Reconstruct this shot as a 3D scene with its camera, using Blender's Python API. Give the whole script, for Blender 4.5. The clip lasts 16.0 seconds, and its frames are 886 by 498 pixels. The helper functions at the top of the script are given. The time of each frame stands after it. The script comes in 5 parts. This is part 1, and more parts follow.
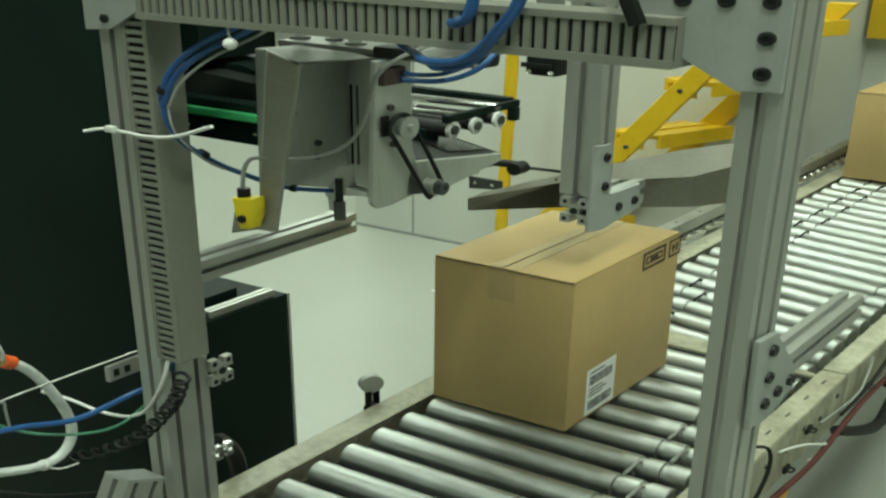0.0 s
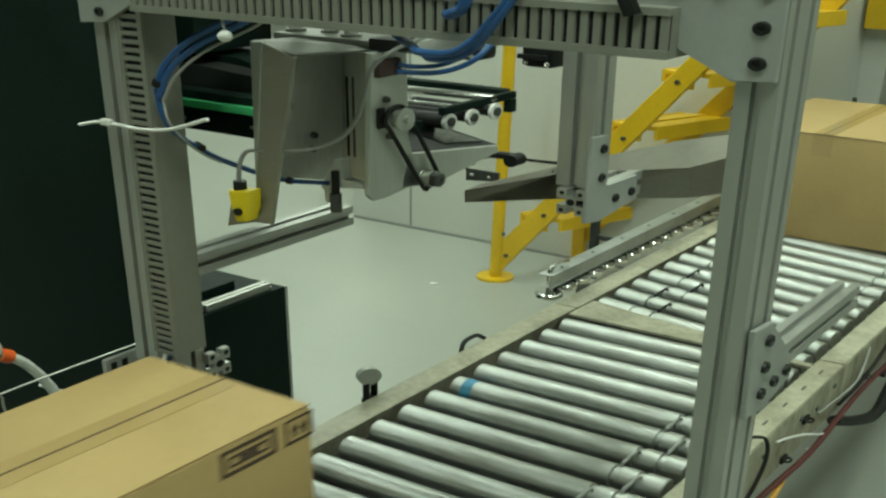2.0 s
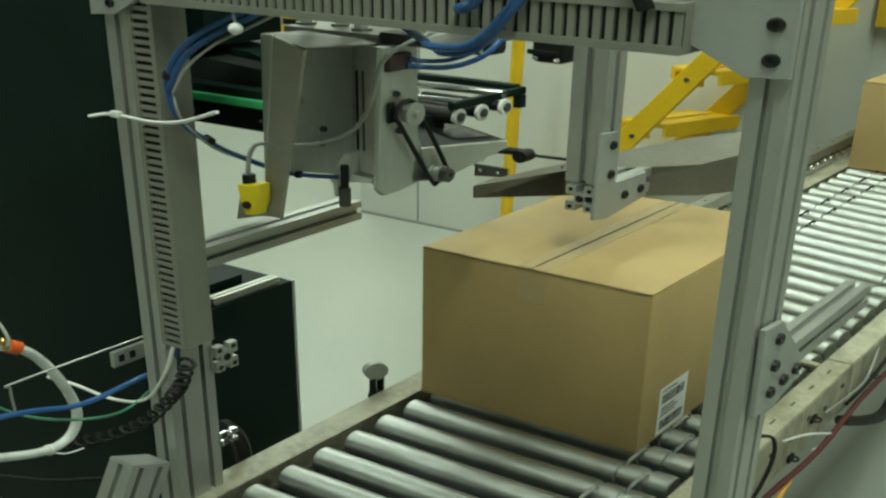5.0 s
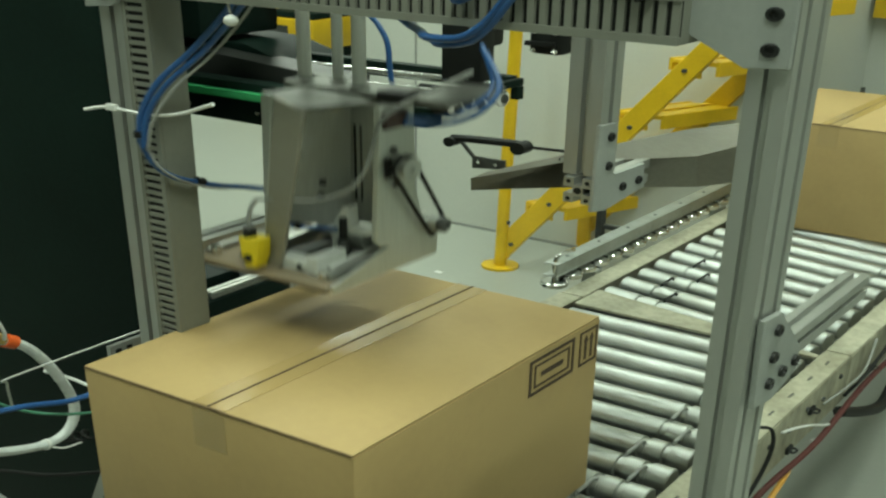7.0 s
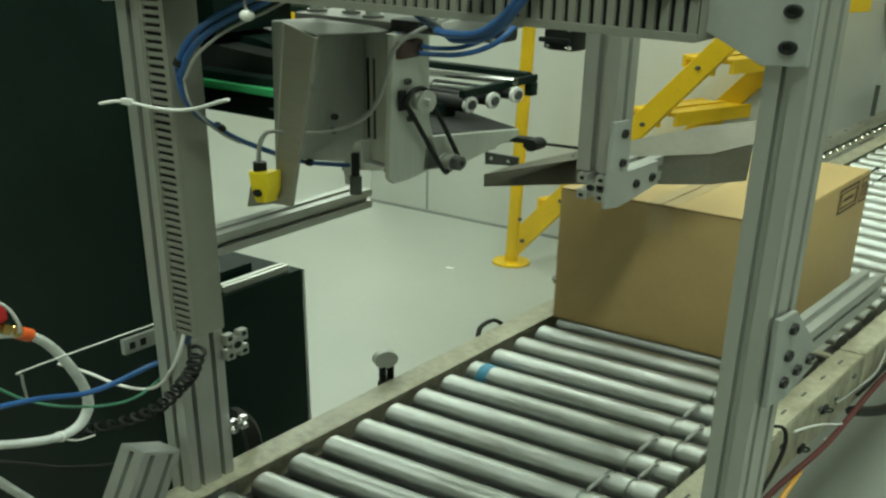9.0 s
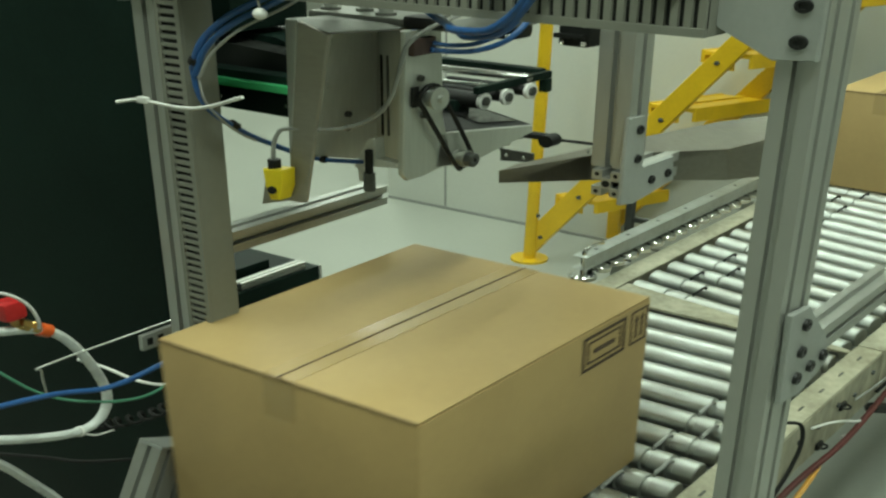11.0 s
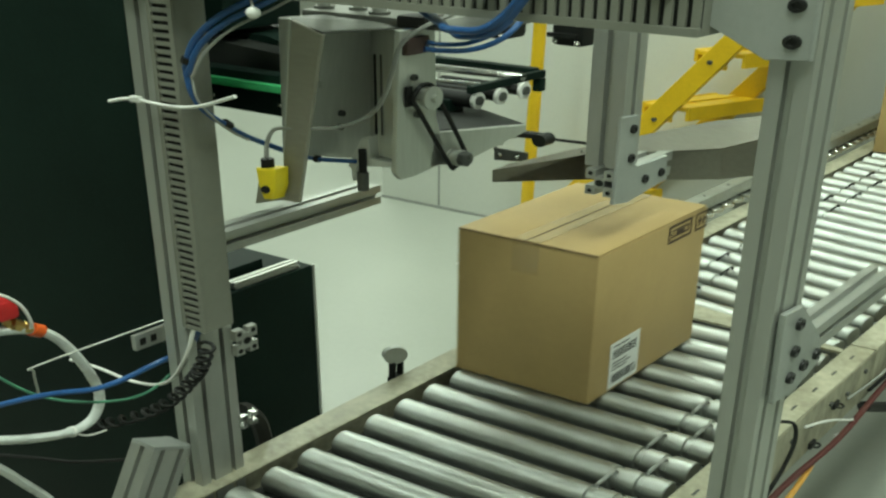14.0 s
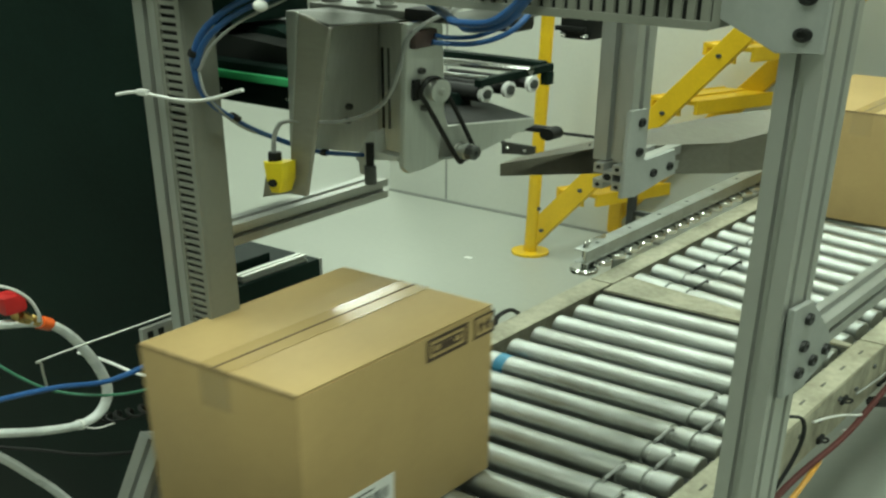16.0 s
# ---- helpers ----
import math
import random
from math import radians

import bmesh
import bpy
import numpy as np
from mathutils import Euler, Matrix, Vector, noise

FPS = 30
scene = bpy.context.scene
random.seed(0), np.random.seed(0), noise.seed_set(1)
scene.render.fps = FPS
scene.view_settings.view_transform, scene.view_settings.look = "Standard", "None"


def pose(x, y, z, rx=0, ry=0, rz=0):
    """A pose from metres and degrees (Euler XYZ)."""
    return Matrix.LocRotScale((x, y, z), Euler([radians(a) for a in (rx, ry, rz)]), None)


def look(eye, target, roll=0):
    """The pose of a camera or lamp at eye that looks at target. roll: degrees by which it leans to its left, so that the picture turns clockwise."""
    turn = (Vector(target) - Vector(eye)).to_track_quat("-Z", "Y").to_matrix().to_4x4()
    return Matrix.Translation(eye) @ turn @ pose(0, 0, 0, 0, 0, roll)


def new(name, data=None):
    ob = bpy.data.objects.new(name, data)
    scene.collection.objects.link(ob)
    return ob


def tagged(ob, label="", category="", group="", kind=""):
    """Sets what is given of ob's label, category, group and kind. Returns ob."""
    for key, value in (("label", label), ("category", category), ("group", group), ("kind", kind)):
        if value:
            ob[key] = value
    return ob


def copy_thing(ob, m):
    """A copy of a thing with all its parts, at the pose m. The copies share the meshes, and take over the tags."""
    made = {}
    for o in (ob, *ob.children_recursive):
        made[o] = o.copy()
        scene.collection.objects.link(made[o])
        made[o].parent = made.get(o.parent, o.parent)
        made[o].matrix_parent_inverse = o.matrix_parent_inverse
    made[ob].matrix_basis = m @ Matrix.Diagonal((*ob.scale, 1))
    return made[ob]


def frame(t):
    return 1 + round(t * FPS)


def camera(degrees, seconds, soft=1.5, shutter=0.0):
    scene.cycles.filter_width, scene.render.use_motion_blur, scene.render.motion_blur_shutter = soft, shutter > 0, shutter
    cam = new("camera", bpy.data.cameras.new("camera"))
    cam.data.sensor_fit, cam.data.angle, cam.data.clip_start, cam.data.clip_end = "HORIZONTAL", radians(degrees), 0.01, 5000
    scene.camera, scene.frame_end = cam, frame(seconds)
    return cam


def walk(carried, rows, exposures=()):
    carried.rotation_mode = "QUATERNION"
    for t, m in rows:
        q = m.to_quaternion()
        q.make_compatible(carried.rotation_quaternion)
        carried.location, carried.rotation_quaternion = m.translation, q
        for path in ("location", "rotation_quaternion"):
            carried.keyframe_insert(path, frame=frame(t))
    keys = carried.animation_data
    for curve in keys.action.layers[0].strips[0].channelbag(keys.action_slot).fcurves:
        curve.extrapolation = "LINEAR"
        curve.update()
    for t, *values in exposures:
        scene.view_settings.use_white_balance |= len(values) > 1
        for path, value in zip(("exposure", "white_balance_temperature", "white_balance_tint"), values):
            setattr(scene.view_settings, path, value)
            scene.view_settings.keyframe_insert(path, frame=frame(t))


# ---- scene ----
cam = camera(51.48, 16.0, soft=2.4, shutter=0.5)
VIEW = [
    (0, (1.0287, -1.5567, 1.8272), (-0.52812, 0.76780, -0.36273), 0.81),
    (0.5, (1.0291, -1.5563, 1.8267), (-0.52725, 0.76784, -0.36389), 0.67),
    (1, (1.0300, -1.5558, 1.8264), (-0.52723, 0.76706, -0.36558), 0.84),
    (1.5, (1.0314, -1.5557, 1.8263), (-0.52706, 0.76617, -0.36769), 0.84),
    (2, (1.0317, -1.5558, 1.8259), (-0.52507, 0.76644, -0.36997), 0.59),
    (2.5, (1.0312, -1.5558, 1.8253), (-0.52576, 0.76558, -0.37076), 0.84),
    (3, (1.0300, -1.5565, 1.8251), (-0.52606, 0.76563, -0.37023), 0.99),
    (3.5, (1.0290, -1.5572, 1.8250), (-0.52770, 0.76375, -0.37179), 0.98),
    (4, (1.0276, -1.5575, 1.8246), (-0.52985, 0.76174, -0.37285), 0.97),
    (6.5, (1.0260, -1.5523, 1.8216), (-0.52704, 0.76075, -0.37880), 0.88),
    (7, (1.0248, -1.5519, 1.8211), (-0.52597, 0.76024, -0.38129), 0.81),
    (7.5, (1.0240, -1.5530, 1.8213), (-0.52731, 0.75828, -0.38335), 0.93),
    (8, (1.0226, -1.5536, 1.8211), (-0.52888, 0.75605, -0.38557), 0.68),
    (8.5, (1.0216, -1.5540, 1.8209), (-0.53217, 0.75369, -0.38566), 0.90),
    (9, (1.0208, -1.5547, 1.8211), (-0.53403, 0.75248, -0.38546), 0.93),
    (11.5, (1.0337, -1.5522, 1.8226), (-0.55254, 0.73695, -0.38936), 0.24),
    (12, (1.0329, -1.5528, 1.8226), (-0.54658, 0.74117, -0.38977), 0.51),
    (12.5, (1.0328, -1.5529, 1.8228), (-0.54611, 0.74092, -0.39090), 0.63),
    (13, (1.0325, -1.5526, 1.8226), (-0.54929, 0.73883, -0.39040), 0.39),
    (13.5, (1.0315, -1.5518, 1.8221), (-0.54821, 0.73982, -0.39004), 0.44),
    (14, (1.0309, -1.5512, 1.8223), (-0.54502, 0.74234, -0.38973), 0.44),
    (14.5, (1.0309, -1.5500, 1.8219), (-0.54938, 0.73763, -0.39253), 0.35),
    (15, (1.0295, -1.5493, 1.8213), (-0.55150, 0.73597, -0.39267), 0.42),
    (15.5, (1.0290, -1.5491, 1.8212), (-0.55168, 0.73529, -0.39369), 0.45),
    (16, (1.0289, -1.5491, 1.8213), (-0.54964, 0.73559, -0.39599), 0.34),
]
walk(cam, [(t, look(e, Vector(e) + Vector(d), r)) for t, e, d, r in VIEW], exposures=[(0, -0.47), (1, -0.50), (1.5, -0.63), (2.0, -0.70), (2.5, -0.72), (4.2, -0.65), (6.5, -0.60), (7.5, -0.56), (8.0, -0.66), (9, -0.60), (11.5, -0.62), (12.5, -0.50), (13.0, -0.42), (13.4, -0.58), (14.2, -0.39), (15.1, -0.28), (16, -0.44)])

# Plan axes of the packing line: across (u), along (v), up (z). Stretched by a third along the camera's right to fit its
# view, 75 degrees apart.
PLAN = Matrix(((1.22616, 0.15569, 0), (0.15569, 1.10718, 0), (0, 0, 1)))
ZR = 0.76          # roller tops above the floor


def P(u, v, z=0.0):
    return PLAN @ Vector((u, v, z))


# ---- light ----
world = bpy.data.worlds.new("world")
scene.world = world
world.use_nodes = True
world.node_tree.nodes["Background"].inputs[0].default_value = (0.45, 0.6, 0.5, 1)
world.node_tree.nodes["Background"].inputs[1].default_value = 0.05


def ceiling_lamp(u, v, z, su, sv, watts):
    data = bpy.data.lights.new("ceiling_light_lamp", "AREA")
    data.shape, data.size, data.size_y, data.energy = "RECTANGLE", su, sv, watts
    data.color = (0.87, 1.0, 0.83)
    ob = new("ceiling_light_lamp", data)
    ob.location = P(u, v, z)
    return ob


# Assumed, out of view; last two added to brighten left background and right floor.
LAMPS = [(-2.6, -1.5), (-0.6, -1.5), (1.4, -1.5), (-2.6, 1.6), (-0.6, 1.6), (1.4, 1.6), (-0.6, 6.0), (2.6, 6.0), (-4.6, 4.6), (3.4, 0.6)]
WATTS = {(-2.6, -1.5): 90, (-0.6, -1.5): 38, (1.4, -1.5): 118, (-2.6, 1.6): 98, (-0.6, 1.6): 52, (1.4, 1.6): 36, (-0.6, 6.0): 18, (2.6, 6.0): 22, (-4.6, 4.6): 170, (3.4, 0.6): 58}
for lu, lv in LAMPS:
    ceiling_lamp(lu, lv, 4.35, 0.35, 2.2, WATTS[lu, lv])


# ---- materials ----
def material(name, colour, rough=0.5, metal=0.0, spread=0.12, scale=6.0, stretch=(1, 1, 1), fine=90.0, bump=0.15, coat=0.0, mottle=None, spec=0.5, blend=0.3, alpha=1.0):
    m = bpy.data.materials.new(name)
    m.use_nodes = True
    nt = m.node_tree
    n, l = nt.nodes, nt.links
    bsdf = n["Principled BSDF"]
    bsdf.inputs["Metallic"].default_value = metal
    bsdf.inputs["Coat Weight"].default_value = coat
    bsdf.inputs["Coat Roughness"].default_value = 0.12
    tc, mp = n.new("ShaderNodeTexCoord"), n.new("ShaderNodeMapping")
    mp.inputs["Scale"].default_value = stretch
    info = n.new("ShaderNodeObjectInfo")
    add = n.new("ShaderNodeVectorMath")
    l.new(tc.outputs["Object"], add.inputs[0])
    comb = n.new("ShaderNodeCombineXYZ")
    mul = n.new("ShaderNodeMath")
    mul.operation = "MULTIPLY"
    mul.inputs[1].default_value = 7.0
    l.new(info.outputs["Random"], mul.inputs[0])
    l.new(mul.outputs[0], comb.inputs[0])
    l.new(mul.outputs[0], comb.inputs[1])
    l.new(comb.outputs[0], add.inputs[1])
    l.new(add.outputs[0], mp.inputs["Vector"])
    big, small = n.new("ShaderNodeTexNoise"), n.new("ShaderNodeTexNoise")
    big.inputs["Scale"].default_value, big.inputs["Detail"].default_value = scale, 4
    small.inputs["Scale"].default_value, small.inputs["Detail"].default_value = fine, 3
    for tex in (big, small):
        l.new(mp.outputs[0], tex.inputs["Vector"])
    mix = n.new("ShaderNodeMix")
    mix.data_type = "RGBA"
    c = Vector(colour)
    low, high = c * (1 - spread), c * (1 + spread * 0.6)
    if mottle:
        low = Vector(mottle)
    mix.inputs["A"].default_value = (*low, 1)
    mix.inputs["B"].default_value = (*high, 1)
    ramp = n.new("ShaderNodeValToRGB")
    ramp.color_ramp.elements[0].position, ramp.color_ramp.elements[1].position = 0.32, 0.62
    avg = n.new("ShaderNodeMix")
    avg.inputs["Factor"].default_value = blend
    l.new(big.outputs["Fac"], avg.inputs["A"])
    l.new(small.outputs["Fac"], avg.inputs["B"])
    l.new(avg.outputs["Result"], ramp.inputs[0])
    l.new(ramp.outputs[0], mix.inputs["Factor"])
    l.new(mix.outputs["Result"], bsdf.inputs["Base Color"])
    mr = n.new("ShaderNodeMapRange")
    mr.inputs["To Min"].default_value, mr.inputs["To Max"].default_value = max(0.03, rough - 0.09), min(1, rough + 0.1)
    l.new(avg.outputs["Result"], mr.inputs["Value"])
    l.new(mr.outputs[0], bsdf.inputs["Roughness"])
    if bump:
        b = n.new("ShaderNodeBump")
        b.inputs["Strength"].default_value, b.inputs["Distance"].default_value = bump, 0.002
        l.new(small.outputs["Fac"], b.inputs["Height"])
        l.new(b.outputs[0], bsdf.inputs["Normal"])
    bsdf.inputs["Specular IOR Level"].default_value = spec
    bsdf.inputs["Alpha"].default_value = alpha
    return m


def glow(name, colour, strength):
    m = bpy.data.materials.new(name)
    m.use_nodes = True
    b = m.node_tree.nodes["Principled BSDF"]
    b.inputs["Base Color"].default_value = (*colour, 1)
    b.inputs["Emission Color"].default_value = (*colour, 1)
    b.inputs["Emission Strength"].default_value = strength
    return m


ALU = material("anodised_aluminium", (0.44, 0.45, 0.42), 0.42, 0.75, 0.1, 5, (1, 1, 0.3), 60, 0.05)
# Clear acrylic; the brown stands in for cardboard reflected in it.
ACRYLIC = material("scratched_acrylic_brown_reflection", (0.30, 0.24, 0.16), 0.2, 0.0, 0.2, 12, coat=0.4)
PLATE = material("machined_plate", (0.42, 0.44, 0.42), 0.5, 0.55, 0.1, 9, (1, 1, 1), 120, 0.08)
STEEL = material("brushed_stainless", (0.56, 0.58, 0.54), 0.44, 0.75, 0.14, 4, (1, 1, 0.08), 150, 0.06)
SHEET = material("dull_stainless_sheet", (0.33, 0.32, 0.27), 0.5, 0.55, 0.16, 5, (0.2, 1, 1), 140, 0.08)
ZINC = material("zinc_plated_steel", (0.46, 0.485, 0.47), 0.44, 1.0, 0.2, 7, (0.6, 1, 1), 50, 0.0, mottle=(0.38, 0.39, 0.36))
CHROME = material("bright_steel", (0.72, 0.72, 0.70), 0.15, 1.0, 0.1, 20, (1, 1, 1), 100, 0.03)
OXIDE = material("black_oxide_screw", (0.012, 0.013, 0.012), 0.4, 0.0, 0.2, 30, bump=0.0, spec=0.4)
DARKGREY = material("dark_grey_plastic", (0.028, 0.031, 0.028), 0.4, 0.0, 0.2, 12)
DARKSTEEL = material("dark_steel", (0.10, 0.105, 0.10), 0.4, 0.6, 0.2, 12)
RAIL = material("beige_painted_steel", (0.40, 0.385, 0.29), 0.42, 0.0, 0.2, 9, (1, 1, 1), 60, 0.12, mottle=(0.22, 0.21, 0.15), blend=0.4)
WEBGRIME = material("grimy_beige_paint", (0.37, 0.355, 0.26), 0.5, 0.0, 0.3, 13, (1, 1, 0.6), 45, 0.25, mottle=(0.15, 0.14, 0.095), blend=0.35)
CARD = material("corrugated_cardboard", (0.46, 0.325, 0.138), 0.55, 0.0, 0.14, 3.2, (1, 1, 1), 70, 0.03, mottle=(0.405, 0.282, 0.118), blend=0.15)
# Flap edge with the thin shadow line under it put into the colour.
FLUTE = material("corrugated_edge_shadowed", (0.27, 0.185, 0.09), 0.8, 0.0, 0.35, 60, (1, 1, 0.2), 300, 0.3)
# Grime and the shade below the duct, both put into this steel's colour.
GRIMY_SHADED = material("grimy_shaded_steel", (0.17, 0.175, 0.155), 0.55, 0.5, 0.25, 14, bump=0.1)
# Paler copy of STEEL, standing in for the bright room it would reflect.
SKIN = material("brushed_skin_lightened", (0.70, 0.72, 0.68), 0.36, 0.15, 0.14, 4, (1, 1, 0.08), 150, 0.06)
SEAM = material("dark_flap_gap", (0.11, 0.07, 0.035), 0.9, 0.0, 0.5, 40)
CARDEDGE = material("cardboard_edge", (0.30, 0.20, 0.10), 0.8, 0.0, 0.2, 60)
TAPE = material("clear_packing_tape", (0.455, 0.322, 0.138), 0.20, 0.0, 0.06, 3.2, (1, 0.4, 1), 30, 0.25, coat=0.5, spec=0.5)
INK = material("printed_brown_ink", (0.085, 0.055, 0.035), 0.7, 0.0, 0.3, 80, bump=0.0)
PAPER = material("white_paper", (0.74, 0.75, 0.72), 0.6, 0.0, 0.05, 20, bump=0.03)
PRINT = material("black_print", (0.02, 0.02, 0.02), 0.55, 0.0, 0.2, 40, bump=0.0)
BLACKFILM = material("glossy_black_label", (0.012, 0.012, 0.012), 0.22, 0.0, 0.3, 30, (1, 5, 1), 80, 0.3)
FLOOR = material("pale_epoxy_floor", (0.365, 0.385, 0.34), 0.38, 0.0, 0.06, 1.6, (1, 1, 1), 40, 0.04)
WALL = material("painted_white_wall", (0.60, 0.62, 0.565), 0.6, 0.0, 0.05, 1.2, (1, 1, 1), 70, 0.06)
ROOF = material("painted_ceiling", (0.6, 0.62, 0.56), 0.7, 0.0, 0.08, 1.0)
BLACK = material("black_painted_panel", (0.0072, 0.0175, 0.0135), 0.5, 0.0, 0.35, 3, bump=0.05, spec=0.11)
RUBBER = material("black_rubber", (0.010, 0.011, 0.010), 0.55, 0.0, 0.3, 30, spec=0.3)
YELLOW = material("safety_yellow_paint", (0.74, 0.47, 0.012), 0.4, 0.0, 0.12, 6, bump=0.06, coat=0.2)
LEMON = material("yellow_plastic", (0.82, 0.64, 0.01), 0.4, 0.0, 0.1, 30)
BLUE = material("blue_air_hose", (0.018, 0.085, 0.25), 0.32, 0.0, 0.2, 20)
PALEBLUE = material("pale_blue_tape", (0.06, 0.26, 0.42), 0.45, 0.0, 0.25, 30)
PALEMETAL = material("pale_machined_aluminium", (0.66, 0.68, 0.64), 0.5, 0.2, 0.08, 20)
PALEGREY = material("pale_grey_reflector", (0.42, 0.44, 0.41), 0.35, 0.0, 0.1, 20, coat=0.3)
GREYCABLE = material("grey_cable", (0.30, 0.31, 0.29), 0.5, 0.0, 0.12, 30)
CLEARTUBE = material("milky_tube", (0.62, 0.66, 0.64), 0.28, 0.0, 0.08, 25, coat=0.4)
WHITEPL = material("white_plastic", (0.75, 0.76, 0.73), 0.4, 0.0, 0.05, 30)
ORANGE = material("orange_collar", (0.75, 0.12, 0.02), 0.35, 0.0, 0.1, 30)
RED = material("red_plastic", (0.55, 0.02, 0.02), 0.4, 0.0, 0.15, 30)
BRASS = material("brass", (0.62, 0.43, 0.16), 0.28, 1.0, 0.15, 30)
GREEN = material("green_plastic_strip", (0.04, 0.36, 0.13), 0.45, 0.0, 0.12, 15)
GREENWIRE = material("green_wire", (0.05, 0.20, 0.12), 0.45, 0.0, 0.12, 30)
MANIFOLD = material("dark_brown_plastic", (0.060, 0.034, 0.030), 0.4, 0.0, 0.3, 40)
REDWIRE = material("red_cable", (0.09, 0.018, 0.016), 0.6, 0.0, 0.2, 30)
ORANGEWIRE = material("orange_cable", (0.65, 0.33, 0.05), 0.45, 0.0, 0.15, 30)
DUCT = material("grey_plastic_duct", (0.21, 0.215, 0.18), 0.55, 0.0, 0.08, 8)
LAMPGLOW = glow("lamp_diffuser", (0.80, 1.0, 0.86), 6.0)
EYELED = glow("red_led", (1.0, 0.15, 0.1), 2.0)

# ---- building blocks: shapes are given in plan axes ----
ORIGIN = {}


def thing(name, at, label, category, group="", kind=""):
    ob = new(name)
    ob.location = P(*at)
    ob.empty_display_size = 0.05
    ORIGIN[ob.name] = Vector(at)
    return tagged(ob, label, category, group, kind)


def mesh_of(bm, mat, name, origin, smooth=35):
    for vert in bm.verts:
        vert.co = PLAN @ (vert.co - origin)
    bmesh.ops.recalc_face_normals(bm, faces=bm.faces)
    me = bpy.data.meshes.new(name)
    bm.to_mesh(me)
    bm.free()
    me.materials.append(mat)
    if smooth:
        me.polygons.foreach_set("use_smooth", [True] * len(me.polygons))
        me.set_sharp_from_angle(angle=radians(smooth))
    return me


def part(name, bm, mat, parent, label="", smooth=35):
    origin = ORIGIN[parent.name]
    ob = new(name, mesh_of(bm, mat, name, origin, smooth))
    ob.parent = parent
    ORIGIN[ob.name] = origin
    if label:
        ob["label"] = label
    return ob


def solid(name, bm, mat, label, category="", at=(0, 0, 0), group="", kind="", smooth=35):
    ob = new(name, mesh_of(bm, mat, name, Vector(at), smooth))
    ob.location = P(*at)
    ORIGIN[ob.name] = Vector(at)
    return tagged(ob, label, category, group, kind)


def box(lo, hi, bevel=0.0, bm=None):
    bm = bm or bmesh.new()
    lo, hi = [min(a, b) for a, b in zip(lo, hi)], [max(a, b) for a, b in zip(lo, hi)]
    m = Matrix.LocRotScale([(a + b) / 2 for a, b in zip(lo, hi)], None, [b - a for a, b in zip(lo, hi)])
    made = bmesh.ops.create_cube(bm, size=1, matrix=m)["verts"]
    if bevel:
        edges = list({e for vert in made for e in vert.link_edges})
        bmesh.ops.bevel(bm, geom=edges, offset=bevel, segments=2, affect="EDGES", profile=0.6)
    return bm


def rod(a, b, r, n=16, bm=None, r2=None):
    bm = bm or bmesh.new()
    a, b = Vector(a), Vector(b)
    turn = (b - a).to_track_quat("Z", "Y").to_matrix().to_4x4()
    m = Matrix.Translation((a + b) / 2) @ turn
    bmesh.ops.create_cone(bm, cap_ends=True, segments=n, radius1=r, radius2=r if r2 is None else r2, depth=(b - a).length, matrix=m)
    return bm


def lathe(a, axis, profile, n=20, bm=None):
    """A turned piece: profile is (distance along axis, radius)."""
    bm = bm or bmesh.new()
    a, axis = Vector(a), Vector(axis).normalized()
    side = axis.orthogonal().normalized()
    up = axis.cross(side)
    rings = []
    for d, r in profile:
        rings.append([bm.verts.new(a + axis * d + (side * math.cos(2 * math.pi * i / n) + up * math.sin(2 * math.pi * i / n)) * r) for i in range(n)])
    for p, q in zip(rings, rings[1:]):
        for i in range(n):
            bm.faces.new((p[i], p[(i + 1) % n], q[(i + 1) % n], q[i]))
    bm.faces.new(rings[0])
    bm.faces.new(rings[-1])
    return bm


def slab(outline, axis, lo, hi, bevel=0.0, bm=None):
    """A plate: outline in the two other plan axes, from lo to hi along axis."""
    bm = bm or bmesh.new()

    def put(p, q, w):
        return {"u": (w, p, q), "v": (p, w, q), "z": (p, q, w)}[axis]
    a = [bm.verts.new(put(p, q, lo)) for p, q in outline]
    b = [bm.verts.new(put(p, q, hi)) for p, q in outline]
    k = len(a)
    made = [bm.faces.new(a), bm.faces.new(b)]
    for i in range(k):
        made.append(bm.faces.new((a[i], a[(i + 1) % k], b[(i + 1) % k], b[i])))
    if bevel:
        edges = list({e for fc in made[:2] for e in fc.edges})
        bmesh.ops.bevel(bm, geom=edges, offset=bevel, segments=1, affect="EDGES")
    return bm


def smooth_line(points, steps=8):
    pts = [Vector(p) for p in points]
    pts = [pts[0] * 2 - pts[1]] + pts + [pts[-1] * 2 - pts[-2]]
    line = []
    for i in range(1, len(pts) - 2):
        a, b, c, d = pts[i - 1:i + 3]
        for s in range(steps):
            t = s / steps
            line.append(0.5 * ((2 * b) + (c - a) * t + (2 * a - 5 * b + 4 * c - d) * t * t + (3 * b - a - 3 * c + d) * t ** 3))
    return line + [pts[-2]]


